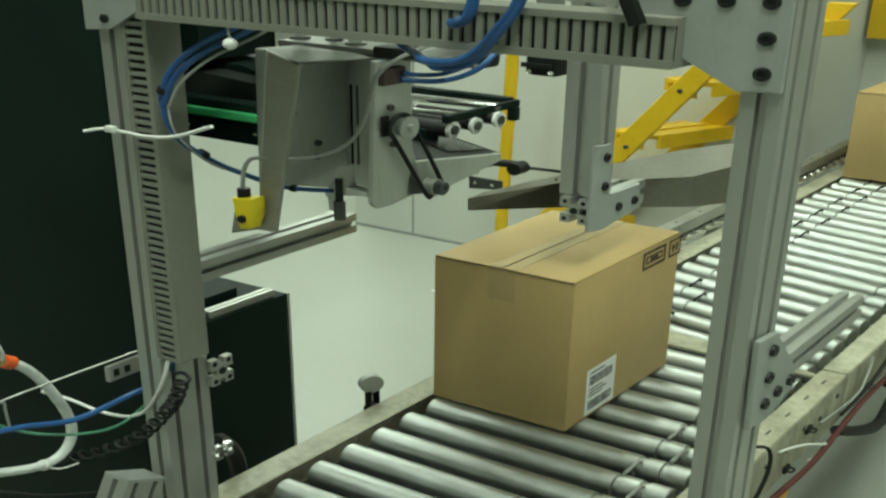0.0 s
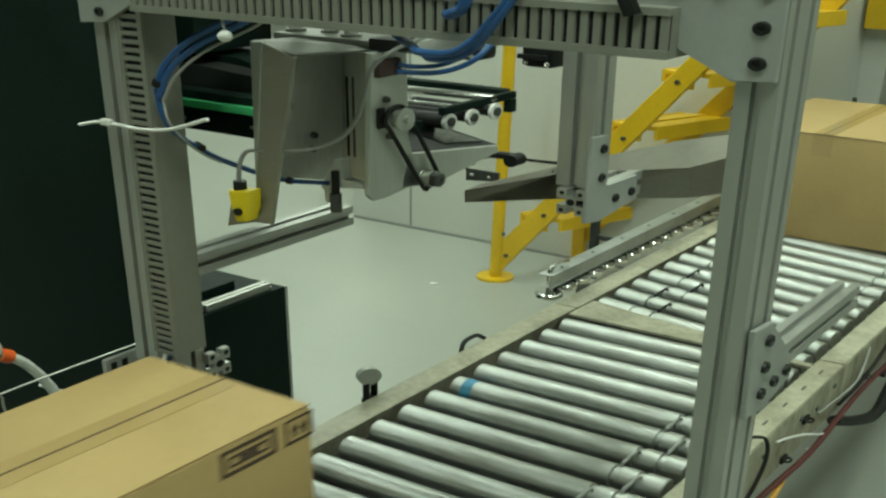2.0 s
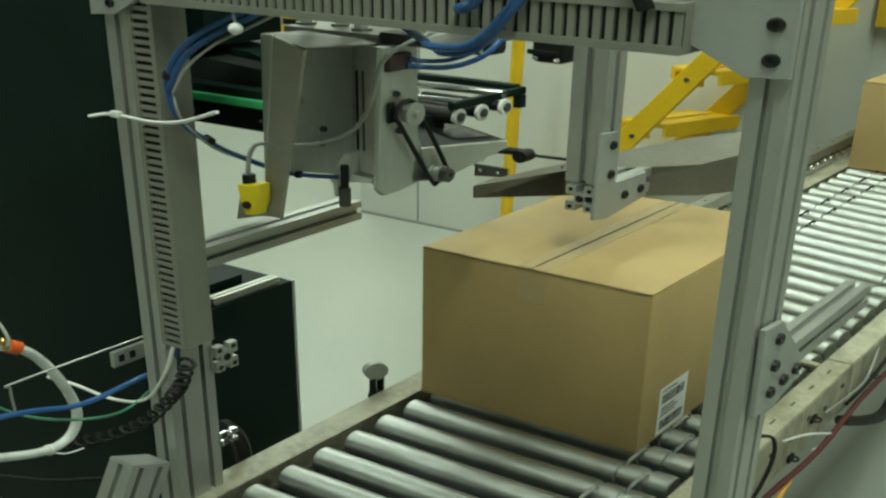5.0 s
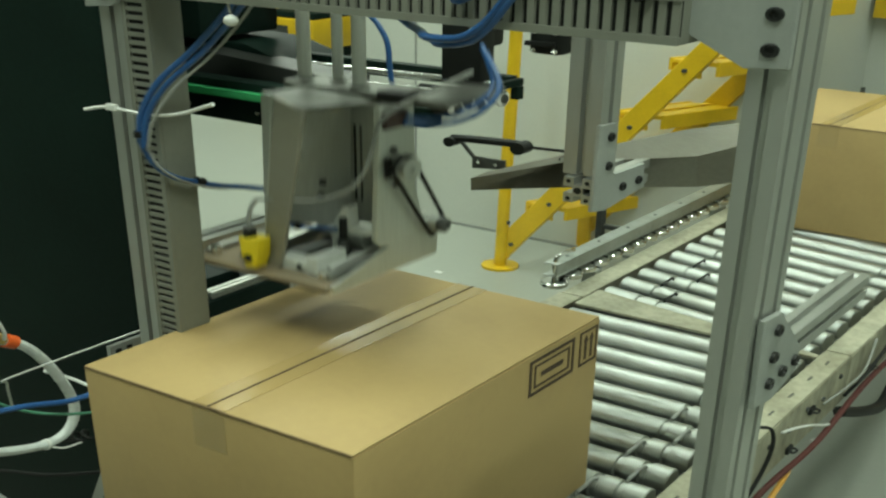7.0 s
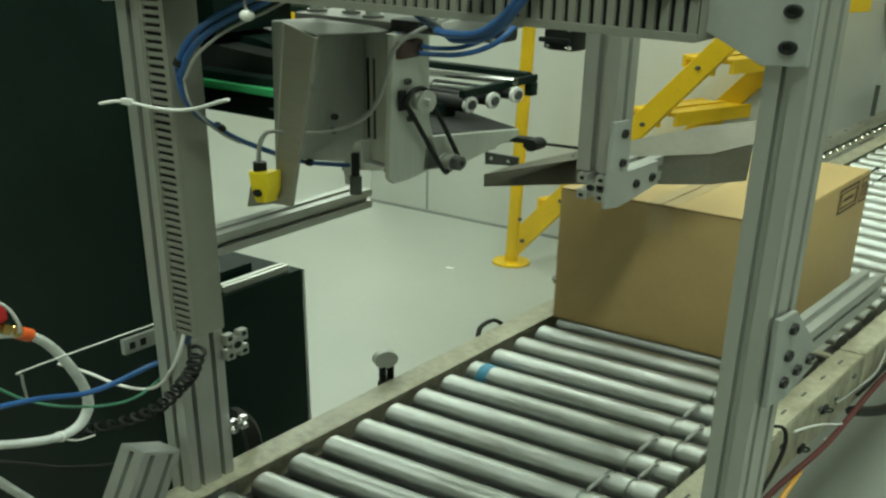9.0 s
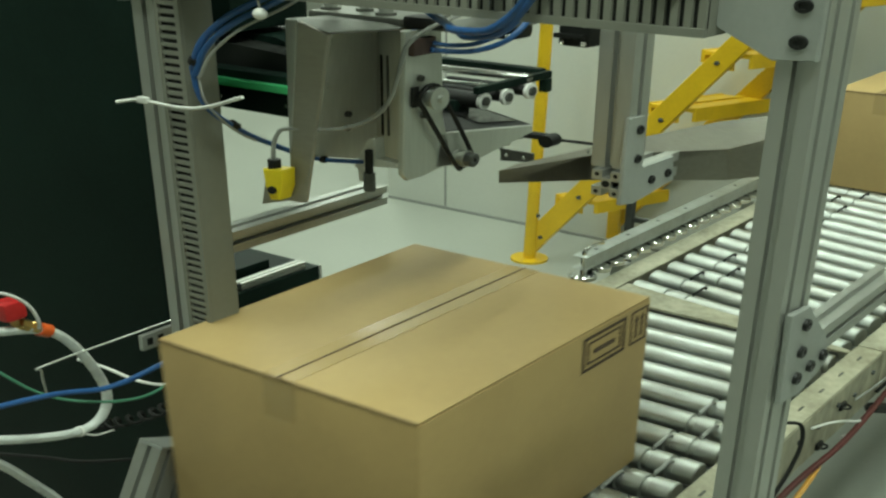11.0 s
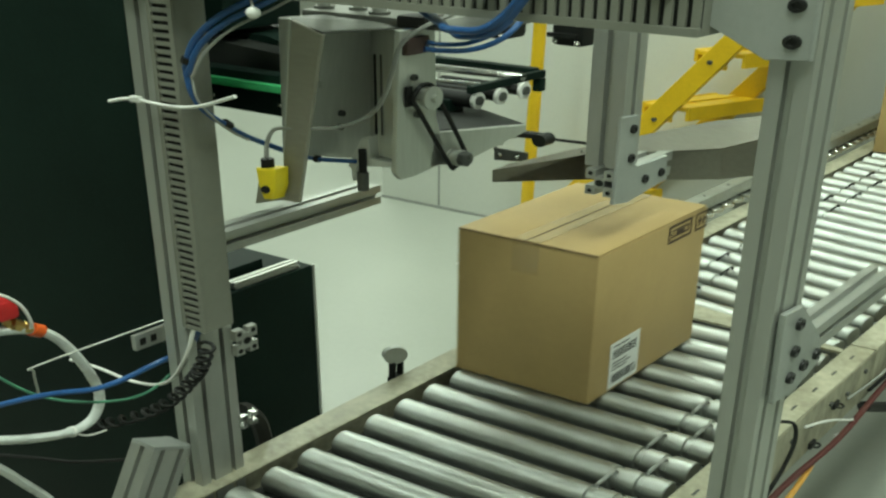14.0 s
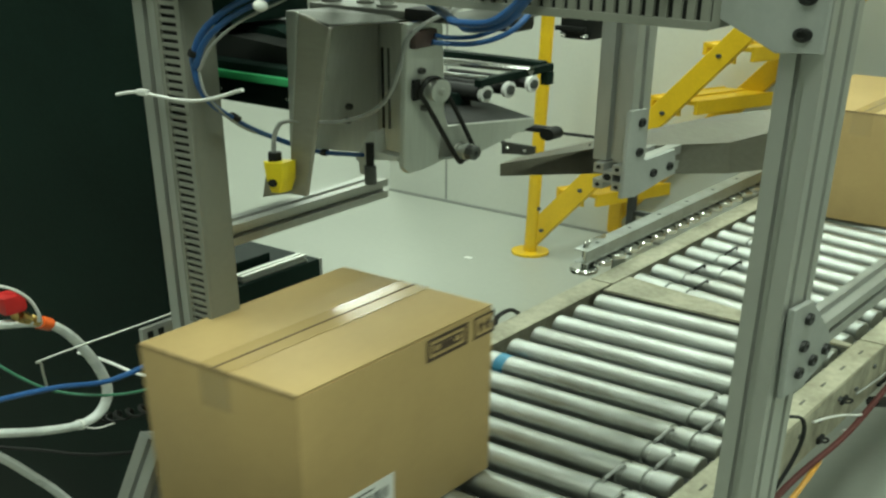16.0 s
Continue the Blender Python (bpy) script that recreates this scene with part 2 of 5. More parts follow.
def tube(points, r, n=8, steps=8, bm=None, curl=0.0, turns=0):
    """A hose, cable or wire through points; curl and turns make it a coil."""
    bm = bm or bmesh.new()
    line = smooth_line(points, steps)
    if turns:
        coil, total = [], len(line) - 1
        count = turns * 10
        for i in range(count + 1):
            s = i / count * total
            k = min(int(s), total - 1)
            p = line[k].lerp(line[k + 1], s - k)
            d = (line[k + 1] - line[k]).normalized()
            x = d.orthogonal().normalized()
            w = 2 * math.pi * i / 10
            coil.append(p + (x * math.cos(w) + d.cross(x) * math.sin(w)) * curl)
        line = coil
    rings, x = [], None
    for i, p in enumerate(line):
        d = (line[min(i + 1, len(line) - 1)] - line[max(i - 1, 0)]).normalized()
        x = d.orthogonal().normalized() if x is None else (x - d * x.dot(d)).normalized()
        y = d.cross(x)
        rings.append([bm.verts.new(p + (x * math.cos(2 * math.pi * k / n) + y * math.sin(2 * math.pi * k / n)) * r) for k in range(n)])
    for p, q in zip(rings, rings[1:]):
        for k in range(n):
            bm.faces.new((p[k], p[(k + 1) % n], q[(k + 1) % n], q[k]))
    bm.faces.new(rings[0])
    bm.faces.new(rings[-1])
    return bm


def tslot(a0, a1, b0, b1, cells_a, cells_b, slot=0.008, depth=0.010):
    """Cross-section of a slotted aluminium profile."""
    def side(n, length):
        out = []
        for i in range(n):
            c = length * (i + 0.5) / n
            out += [(c - slot / 2, 0), (c - slot / 2, depth), (c + slot / 2, depth), (c + slot / 2, 0)]
        return out
    la, lb = a1 - a0, b1 - b0
    pts = [(a0, b0)] + [(a0 + s, b0 + d) for s, d in side(cells_a, la)]
    pts += [(a1, b0)] + [(a1 - d, b0 + s) for s, d in side(cells_b, lb)]
    pts += [(a1, b1)] + [(a1 - s, b1 - d) for s, d in side(cells_a, la)]
    pts += [(a0, b1)] + [(a0 + d, b1 - s) for s, d in side(cells_b, lb)]
    return pts


def bolt(at, axis, r=0.0075, h=0.006, socket=True):
    """A socket-head screw."""
    prof = [(0, r), (h * 0.8, r), (h, r * 0.85)]
    if socket:
        prof += [(h, r * 0.5), (h * 0.4, r * 0.45)]
    return lathe(at, axis, prof, 14)


# ---- the room ----
solid("floor", box((-9, -7, -0.2), (8, 9, 0)), FLOOR, "pale grey-green smooth epoxy floor", kind="structure")
solid("ceiling", box((-9, -7, 5.0), (8, 9, 5.2)), ROOF, "plain pale ceiling", kind="structure")
solid("wall_north", box((-9, 8.8, 0), (8, 9, 5)), WALL, "plain white painted wall", kind="structure")
solid("wall_south", box((-9, -7, 0), (8, -6.8, 5)), WALL, "plain white painted wall", kind="structure")
solid("wall_west", box((-9, -6.8, 0), (-8.8, 8.8, 5)), WALL, "plain white painted wall", kind="structure")
solid("wall_east", box((7.8, -6.8, 0), (8, 8.8, 5)), WALL, "plain white painted wall", kind="structure")
# Housings for the assumed lights, including the two added for brightness.
for lu, lv in LAMPS:
    lamp_fixture = thing("ceiling_light", (lu, lv, 4.4), "long white ceiling light with glowing diffuser, assumed out of view", "ceiling light", "ceiling lights")
    part("housing", box((lu - 0.2, lv - 1.15, 4.42), (lu + 0.2, lv + 1.15, 5.0), 0.01), WHITEPL, lamp_fixture)
    part("diffuser", box((lu - 0.18, lv - 1.12, 4.39), (lu + 0.18, lv + 1.12, 4.418), 0.005), LAMPGLOW, lamp_fixture, "glowing white diffuser")
solid("partition_wall", box((-2.16, 2.42, 0), (-0.35, 2.52, 5)), WALL, "plain off-white partition wall behind the conveyor", kind="structure")
solid("backdrop_wall", box((0.68, 3.35, 0), (7.8, 3.5, 1.4), 0, box((-0.35, 3.35, 0), (-0.25, 3.5, 1.4), 0, box((-0.35, 3.35, 1.4), (7.8, 3.5, 5)))), WALL, "off-white wall with an opening for the infeed conveyor", kind="structure")
solid("side_wall", box((-0.45, 2.52, 0), (-0.35, 3.5, 5)), WALL, "plain off-white return wall", kind="structure")

for ju in (-1.856,):
    solid("wall_trim", box((ju, 2.416, 0.0), (ju + 0.008, 2.4195, 5.0)), GREYCABLE, "thin grey joint strip between wall panels", kind="structure")

solid("baseboard", box((-2.158, 2.411, 0.0), (-0.352, 2.4195, 0.014)), GREYCABLE, "dark grey joint along the foot of the wall", kind="structure")

# ---- roller conveyors ----
PITCH = 0.0762
R = 0.0245


def roller_mesh(length, grooves, skew=0.0):
    prof = [(0.0, 0.008), (0.0, R - 0.002), (0.002, R)]
    for g in grooves:
        prof += [(g - 0.006, R), (g - 0.004, R - 0.004), (g + 0.004, R - 0.004), (g + 0.006, R)]
    prof += [(length - 0.002, R), (length, R - 0.002), (length, 0.008)]
    return lathe((0, 0, 0), (1, skew, 0), prof, 22)


def channel(u0, u1, v0, v1, top, height, web, t=0.005):
    """A pressed steel side channel; web is where its upright stands."""
    bm = box((u0, v0, top - t), (u1, v1, top), 0.0015)
    box((web - t / 2, v0, top - height), (web + t / 2, v1, top - t), 0, bm)
    return box((u0, v0, top - height - t), (u1, v1, top - height), 0.0015, bm)


conveyor = thing("roller_conveyor", (0, 0, 0), "steel roller conveyor with beige painted side rails", "conveyor", "conveyor sections")
part("side_rail", channel(-0.068, -0.018, -2.2, 0.47, ZR - 0.004, 0.15, -0.043), RAIL, conveyor, "scuffed beige far rail")
part("side_rail", channel(0.486, 0.532, -2.2, 0.47, ZR - 0.002, 0.12, 0.49), RAIL, conveyor, "scuffed beige rail with slots")
part("web_plate", box((0.5324, -2.2, ZR - 0.122), (0.5338, 0.47, ZR - 0.006)), WEBGRIME, conveyor, "grimy stained web of the near rail")
part("lower_rail", box((-0.03, -2.2, ZR - 0.20), (-0.012, 0.47, ZR - 0.06), 0.002), DARKSTEEL, conveyor)
for lv in (-1.6, -0.35):
    for lu in (-0.05, 0.505):
        part("leg", box((lu - 0.02, lv - 0.02, 0.01), (lu + 0.02, lv + 0.02, ZR - 0.13), 0.002), RAIL, conveyor)
        part("foot", box((lu - 0.05, lv - 0.05, 0.0), (lu + 0.05, lv + 0.05, 0.012), 0.002), RAIL, conveyor)
# Dark strips laid on the uncut flange stand in for its shaded slots.
for sv in [0.40 - 0.09 * i for i in range(16)]:
    part("slot", box((0.508, sv, ZR - 0.0025), (0.512, sv + 0.020, ZR - 0.0012)), DARKSTEEL, conveyor)
for sv in [0.42 - 0.085 * i for i in range(16)]:
    part("screw", bolt((0.5339, sv, ZR - 0.045 - 0.012 * math.sin(sv * 40)), (1, 0, 0), 0.006, 0.004), DARKSTEEL, conveyor)
data = mesh_of(roller_mesh(0.472, (0.392, 0.432)), ZINC, "roller", Vector((0, 0, 0)))
band = mesh_of(tube([(0, 0.012, R), (0, 0.038, R + 0.001), (0, PITCH - 0.012, R), (0, PITCH, 0), (0, PITCH - 0.012, -R), (0, 0.012, -R), (0, 0, 0), (0, 0.012, R)], 0.0032, 6, 3), GREYCABLE, "drive_band", Vector((0, 0, 0)))
for i in range(30):
    rv = 0.39 - PITCH * i
    ob = new("roller", data)
    ob.parent, ob.location = conveyor, P(0.0, rv, ZR - R)
    if i:
        bd = new("drive_band", band)
        bd.parent, bd.location = conveyor, P(0.392 if i % 2 else 0.432, rv, ZR - R)
part("blue_tape", lathe((0.022, 0.39 - PITCH * 5, ZR - R), (1, 0, 0), [(0, R + 0.0003), (0, R + 0.0008), (0.020, R + 0.0008), (0.020, R + 0.0003)], 22), PALEBLUE, conveyor, "strip of blue tape round a roller")
part("transfer_plate", slab([(-0.012, 0.43), (0.484, 0.43), (0.484, 0.445), (-0.012, 0.535)], "z", ZR - 0.012, ZR - 0.004, 0.001), RAIL, conveyor, "tapered beige transfer plate")

infeed = thing("roller_conveyor", (0, 2.4, 0), "infeed roller conveyor with beige rails and skewed rollers", "conveyor", "conveyor sections")
part("side_rail", channel(-0.066, -0.016, 0.474, 8.7, ZR - 0.004, 0.15, -0.041), RAIL, infeed, "beige far rail with rivets")
part("side_rail", channel(0.486, 0.532, 0.474, 8.7, ZR - 0.002, 0.12, 0.49), RAIL, infeed)
part("web_plate", box((0.5324, 0.475, ZR - 0.122), (0.5338, 3.2, ZR - 0.006)), WEBGRIME, infeed, "grimy stained web of the near rail")
part("lower_rail", box((-0.03, 0.48, ZR - 0.2), (-0.012, 8.7, ZR - 0.06), 0.002), DARKSTEEL, infeed)
for lv in (2.2, 4.0, 6.5, 8.5):
    for lu in (-0.05, 0.505):
        part("leg", box((lu - 0.02, lv - 0.02, 0.0), (lu + 0.02, lv + 0.02, ZR - 0.13), 0.002), RAIL, infeed)
SKEW = -0.18
dark_band = band.copy()
dark_band.materials.clear()
dark_band.materials.append(RUBBER)
data = mesh_of(roller_mesh(0.476, (0.085, 0.135, 0.435), SKEW), ZINC, "roller", Vector((0, 0, 0)))
for i in range(98):
    rv = 0.558 + 0.0815 * i
    ob = new("roller", data)
    ob.parent = infeed
    ob.location = P(-0.002, rv - 2.4, ZR - R)
    bd = new("drive_band", dark_band)
    bd.parent, bd.location = infeed, P(0.082 if i % 2 else 0.131, rv - 2.4 + SKEW * (0.082 if i % 2 else 0.131), ZR - R)

# dark sheet added below the rollers, so that the gaps between them stay dark
solid("drip_tray", box((0.0, -2.15, ZR - 0.16), (0.48, 8.6, ZR - 0.15)), DARKSTEEL, "dark sheet added under the rollers to keep their gaps shaded", "pan")

# guide rail with small wheels beside the infeed
guide = thing("guide_rail", (-0.1, 1.4, ZR), "galvanised guide rail with a row of small wheels", "guide rail")
part("channel", channel(-0.122, -0.088, 0.492, 3.3, ZR + 0.064, 0.036, -0.092, 0.003), ZINC, guide)
wheel_data = mesh_of(lathe((0, 0, 0), (0, 0, 1), [(0, 0.006), (0, 0.018), (0.003, 0.0205), (0.013, 0.0205), (0.016, 0.018), (0.016, 0.006)], 14), CHROME, "wheel", Vector((0, 0, 0)))
for i in range(46):
    wheel = new("wheel", wheel_data)
    wheel.parent, wheel.location = guide, P(-0.086 + 0.1, 0.556 + 0.06 * i - 1.4, 0.004)
# Dark strip painted in for the shaded gap behind the wheels.
part("wheel_backing", box((-0.112, 0.54, ZR - 0.002), (-0.108, 3.3, ZR + 0.024)), DARKSTEEL, guide)
part("end_wheel", lathe((-0.104, 0.508, ZR - 0.008), (0, 0, 1), [(0, 0.008), (0, 0.026), (0.004, 0.030), (0.012, 0.030), (0.016, 0.026), (0.016, 0.008)], 18), CHROME, guide, "larger wheel at the rail's end")
part("end_loop", tube([(-0.104, 0.508, ZR - 0.012), (-0.104, 0.508, ZR + 0.04), (-0.104, 0.510, ZR + 0.068), (-0.104, 0.524, ZR + 0.078), (-0.104, 0.555, ZR + 0.078), (-0.104, 0.585, ZR + 0.074)], 0.0055, 8, 5), CHROME, guide, "bent wire loop at the rail's end")
# Taken for a far barrier's support; set here to fit the camera's view.
part("stand_post", box((-0.205, 0.872, 0.012), (-0.188, 0.892, 1.15), 0.002), DARKSTEEL, guide, "thin dark steel post placed to fit the camera's view")
# Arm and foot are added to hold the post.
part("stand_arm", box((-0.186, 0.874, ZR + 0.03), (-0.124, 0.888, ZR + 0.045), 0.001), DARKSTEEL, guide)
part("stand_foot", box((-0.24, 0.84, 0.0), (-0.15, 0.92, 0.0115), 0.002), DARKSTEEL, guide)
for i in range(14):
    part("rivet", bolt((-0.105, 0.56 + 0.14 * i, ZR + 0.064), (0, 0, 1), 0.004, 0.0015, False), DARKSTEEL, guide)
for bv in (0.62, 1.3, 2.4, 3.2):
    part("bracket", box((-0.10, bv, ZR - 0.06), (-0.066, bv + 0.03, ZR + 0.004), 0.002), ZINC, guide)
part("marker_rod", rod((-0.12, 2.55, ZR + 0.05), (-0.12, 2.55, ZR + 0.2), 0.008, 8), DARKSTEEL, guide)

# round reflector on the far rail
reflector = thing("photo_eye", (-0.09, -0.12, ZR - 0.03), "small round reflector on a black clip", "sensor")
for dv in (-0.134, -0.113):
    part("prong", box((-0.096, dv, ZR - 0.02), (-0.084, dv + 0.006, ZR + 0.018), 0.001), RUBBER, reflector)
part("clip", box((-0.1, -0.134, ZR - 0.06), (-0.075, -0.107, ZR - 0.0205), 0.003), RUBBER, reflector)
part("disc", rod((-0.096, -0.12, ZR + 0.035), (-0.084, -0.128, ZR + 0.035), 0.021, 20), PALEGREY, reflector, "pale round reflector")
stopper = thing("rail_clip", (-0.075, 0.17, ZR - 0.03), "small black clip on the far rail", "clip")
part("clip", tube([(-0.072, 0.13, ZR - 0.01), (-0.078, 0.15, ZR + 0.008), (-0.078, 0.19, ZR + 0.01), (-0.072, 0.21, ZR - 0.005)], 0.005, 8, 4), RUBBER, stopper)

# ---- applicator frame ----
VF = -0.62
arch = thing("gantry", (0.3, -0.58, 0), "slotted aluminium profile frame straddling the conveyor", "frame")
part("post", slab(tslot(-0.078, -0.038, VF, VF + 0.08, 1, 2), "z", 0, 1.9), ALU, arch)
part("post", slab(tslot(0.680, 0.716, VF, VF + 0.068, 1, 2, 0.009), "z", 0, 1.9), ALU, arch)
part("top_beam", slab(tslot(VF + 0.02, VF + 0.10, 1.712, 1.792, 2, 2), "u", -0.036, 0.678), ALU, arch)
part("side_beam", slab(tslot(-0.076, -0.04, 1.80, 1.88, 1, 2), "v", VF + 0.082, 0.2), ALU, arch)
part("side_beam", slab(tslot(0.682, 0.714, 1.80, 1.88, 1, 2), "v", VF + 0.07, 0.2), ALU, arch)
part("rear_beam", slab(tslot(0.02, 0.1, 1.80, 1.88, 2, 2), "u", -0.038, 0.68), ALU, arch)
plate = part("corner_plate", slab([(0.579, 1.80), (0.579, 1.72), (0.589, 1.694), (0.635, 1.663), (0.680, 1.635), (0.7155, 1.638), (0.7155, 1.80)], "v", VF - 0.011, VF - 0.002, 0.001), PLATE, arch, "grey bevelled corner plate with bolts")
for bu, bz in ((0.700, 1.692), (0.700, 1.656), (0.700, 1.728), (0.664, 1.727), (0.628, 1.725), (0.703, 1.765), (0.664, 1.765)):
    part("bolt", bolt((bu, VF - 0.0105, bz), (0, -1, 0), 0.0075, 0.004), OXIDE, plate)
plate = part("corner_plate", slab([(-0.088, 1.628), (-0.047, 1.632), (0.011, 1.669), (0.03, 1.69), (0.03, 1.80), (-0.088, 1.80)], "v", VF - 0.011, VF - 0.002, 0.001), PLATE, arch, "grey bevelled corner plate")
for bu, bz in ((-0.053, 1.647), (-0.053, 1.69)):
    part("bolt", bolt((bu, VF - 0.0105, bz), (0, -1, 0), 0.0065, 0.004), OXIDE, plate)
gusset = part("gusset", slab([(-0.613, 1.347), (-0.568, 1.342), (-0.504, 1.274), (-0.492, 1.234), (-0.560, 1.218), (-0.606, 1.226)], "u", 0.718, 0.724, 0.001), PLATE, arch, "grey gusset plate with five bolts")
for bv, bz in ((-0.575, 1.321), (-0.576, 1.285), (-0.512, 1.253), (-0.545, 1.252), (-0.577, 1.249)):
    part("bolt", bolt((0.7235, bv, bz), (1, 0, 0), 0.0075, 0.005), OXIDE, gusset)
part("cross_arm", slab(tslot(0.690, 0.7165, 1.244, 1.280, 1, 1, 0.008), "v", VF + 0.07, -0.262), ALU, arch, "short aluminium arm along the conveyor")


def leaning_profile(a, b, across, outline):
    """A slotted profile from a to b; its section lies across its length."""
    a, b = Vector(a), Vector(b)
    side = Vector(across).normalized()
    out = (b - a).cross(side).normalized()
    bm = bmesh.new()
    ends = [[bm.verts.new(p + side * x + out * y) for x, y in outline] for p in (a, b)]
    bm.faces.new(ends[0])
    bm.faces.new(ends[1])
    for k in range(len(outline)):
        n = (k + 1) % len(outline)
        bm.faces.new((ends[0][k], ends[0][n], ends[1][n], ends[1][k]))
    return bm


part("post_brace", leaning_profile((-0.054, -0.670, 0.868), (-0.054, -1.078, 0.0), (1, 0, 0), tslot(-0.022, 0.022, -0.034, 0.034, 1, 2, 0.008, 0.010)), ALU, arch, "slanting slotted aluminium brace of the post")
part("brace_cap", leaning_profile((-0.054, -0.6672, 0.874), (-0.054, -0.6698, 0.8685), (1, 0, 0), [(-0.022, -0.034), (0.022, -0.034), (0.022, 0.034), (-0.022, 0.034)]), PLATE, arch, "flat end plate of the brace")
arm = part("cross_arm", slab(tslot(-0.132, -0.092, 1.165, 1.205, 1, 1, 0.010), "v", -0.54, -0.15), ALU, arch, "aluminium arm reaching back")
stub = part("cross_arm", slab(tslot(-0.545, -0.505, 1.000, 1.050, 1, 1, 0.010), "u", -0.036, -0.026), ALU, arch, "cut end of a profile")
# Black discs stand in for the shade in the profile's hollow cores.
for bv, bz, br in ((-0.525, 1.025, 0.007), (-0.538, 1.008, 0.0045), (-0.512, 1.008, 0.0045), (-0.538, 1.042, 0.0045), (-0.512, 1.042, 0.0045)):
    part("core_hole", rod((-0.0258, bv, bz), (-0.0254, bv, bz), br, 12), RUBBER, stub)
stub = part("cross_arm", slab(tslot(-0.545, -0.515, 0.845, 0.872, 1, 1, 0.008), "u", -0.036, -0.028), CHROME, arch, "bright cut end of a small profile")

# slotted wiring ducts
def hexa(top, bottom):
    """A six-sided block from its top and bottom corners."""
    bm = bmesh.new()
    a, b = [bm.verts.new(p) for p in top], [bm.verts.new(p) for p in bottom]
    bm.faces.new(a)
    bm.faces.new(b)
    for i in range(4):
        bm.faces.new((a[i], a[(i + 1) % 4], b[(i + 1) % 4], b[i]))
    bmesh.ops.bevel(bm, geom=list(bm.edges), offset=0.0012, segments=1, affect="EDGES")
    return bm


def skin(c00, c10, c11, c01, n=8, thick=0.002):
    """A sheet panel gently twisted between four corners."""
    bm = bmesh.new()
    c00, c10, c11, c01 = [Vector(c) for c in (c00, c10, c11, c01)]
    grid = [[bm.verts.new(c00.lerp(c10, i / n).lerp(c01.lerp(c11, i / n), j / n)) for i in range(n + 1)] for j in range(n + 1)]
    faces = [bm.faces.new((grid[j][i], grid[j][i + 1], grid[j + 1][i + 1], grid[j + 1][i])) for j in range(n) for i in range(n)]
    bmesh.ops.solidify(bm, geom=faces, thickness=thick)
    return bm


def slotted_duct(name, lo, hi, along, pitch, gap, parent):
    """An open-slotted plastic duct along u or z with its slots on the face towards -v."""
    bm = bmesh.new()
    (u0, v0, z0), (u1, v1, z1) = lo, hi
    box((u0, v0 + 0.004, z0), (u1, v1, z1), 0.0, bm)
    if along == "u":
        box((u0, v0 - 0.002, z0), (u1, v0 + 0.0035, z0 + 0.009), 0.0, bm)
        box((u0, v0 - 0.002, z1 - 0.008), (u1, v0 + 0.0035, z1), 0.0, bm)
        s = u0
        while s < u1 - pitch * 0.6:
            box((s, v0, z0 + 0.009), (s + pitch - gap, v0 + 0.0035, z1 - 0.008), 0.0, bm)
            s += pitch
    else:
        box((u0, v0 - 0.001, z0), (u0 + 0.006, v0 + 0.0035, z1), 0.0, bm)
        box((u1 - 0.007, v0 - 0.001, z0), (u1, v0 + 0.0035, z1), 0.0, bm)
        s = z0
        while s < z1 - pitch:
            box((u0 + 0.006, v0, s), (u1 - 0.007, v0 + 0.0035, s + pitch - gap), 0.0, bm)
            s += pitch
    return part(name, bm, DUCT, parent)


duct = thing("wire_duct", (0.3, VF - 0.02, 1.68), "grey slotted plastic wiring duct under the beam", "wire duct", "wire ducts")
slotted_duct("trunking", (0.02, VF - 0.03, 1.655), (0.632, VF + 0.018, 1.708), "u", 0.01185, 0.0050, duct)
# Black sheet behind the slots stands in for the shade inside.
part("inner", box((0.02, VF - 0.0265, 1.66), (0.632, VF - 0.0262, 1.70)), RUBBER, duct, "black sheet standing in for the shade inside the duct")
duct = thing("wire_duct", (-0.02, VF - 0.02, 1.4), "grey slotted plastic wiring duct on the post", "wire duct", "wire ducts")
slotted_duct("trunking", (-0.0365, VF - 0.004, 1.09), (0.004, VF + 0.045, 1.70), "z", 0.0122, 0.0060, duct)
# Shade inside the post duct, painted as a black sheet.
part("inner", box((-0.031, VF - 0.0005, 1.095), (-0.003, VF - 0.0003, 1.695)), RUBBER, duct, "black sheet standing in for the shade inside the duct")

tie = thing("cable_tie", (0.0, VF - 0.02, 1.485), "loose white cable tie round the hose", "cable tie")
part("strap", tube([(-0.09, VF - 0.03, 1.476), (-0.062, VF - 0.02, 1.482), (0.0, VF - 0.018, 1.480), (0.05, VF - 0.02, 1.488), (0.118, VF - 0.03, 1.515)], 0.0026, 6, 6), WHITEPL, tie)
part("head", box((-0.062, VF - 0.024, 1.478), (-0.046, VF - 0.016, 1.488), 0.002), WHITEPL, tie)

# ---- hanging arm with its bracket ----
hanger = thing("hanging_arm", (0.2, 0.03, 1.8), "hanging aluminium profile arm with angle bracket", "arm")
part("post", slab(tslot(0.178, 0.235, 0.003, 0.060, 1, 1, 0.012, 0.014), "z", 1.265, 1.8), ALU, hanger)
part("cross_arm", slab(tslot(0.188, 0.235, 1.210, 1.262, 1, 1, 0.014, 0.015), "v", -0.01, 0.26), ALU, hanger, "end of a slotted profile")
# Hollow cores of the arm's end, painted dark as flat discs.
for bu, bz, br in ((0.2115, 1.236, 0.007), (0.196, 1.218, 0.004), (0.227, 1.218, 0.004), (0.196, 1.254, 0.004), (0.227, 1.254, 0.004)):
    part("core_hole", rod((bu, -0.0106, bz), (bu, -0.0102, bz), br, 12), RUBBER, hanger)
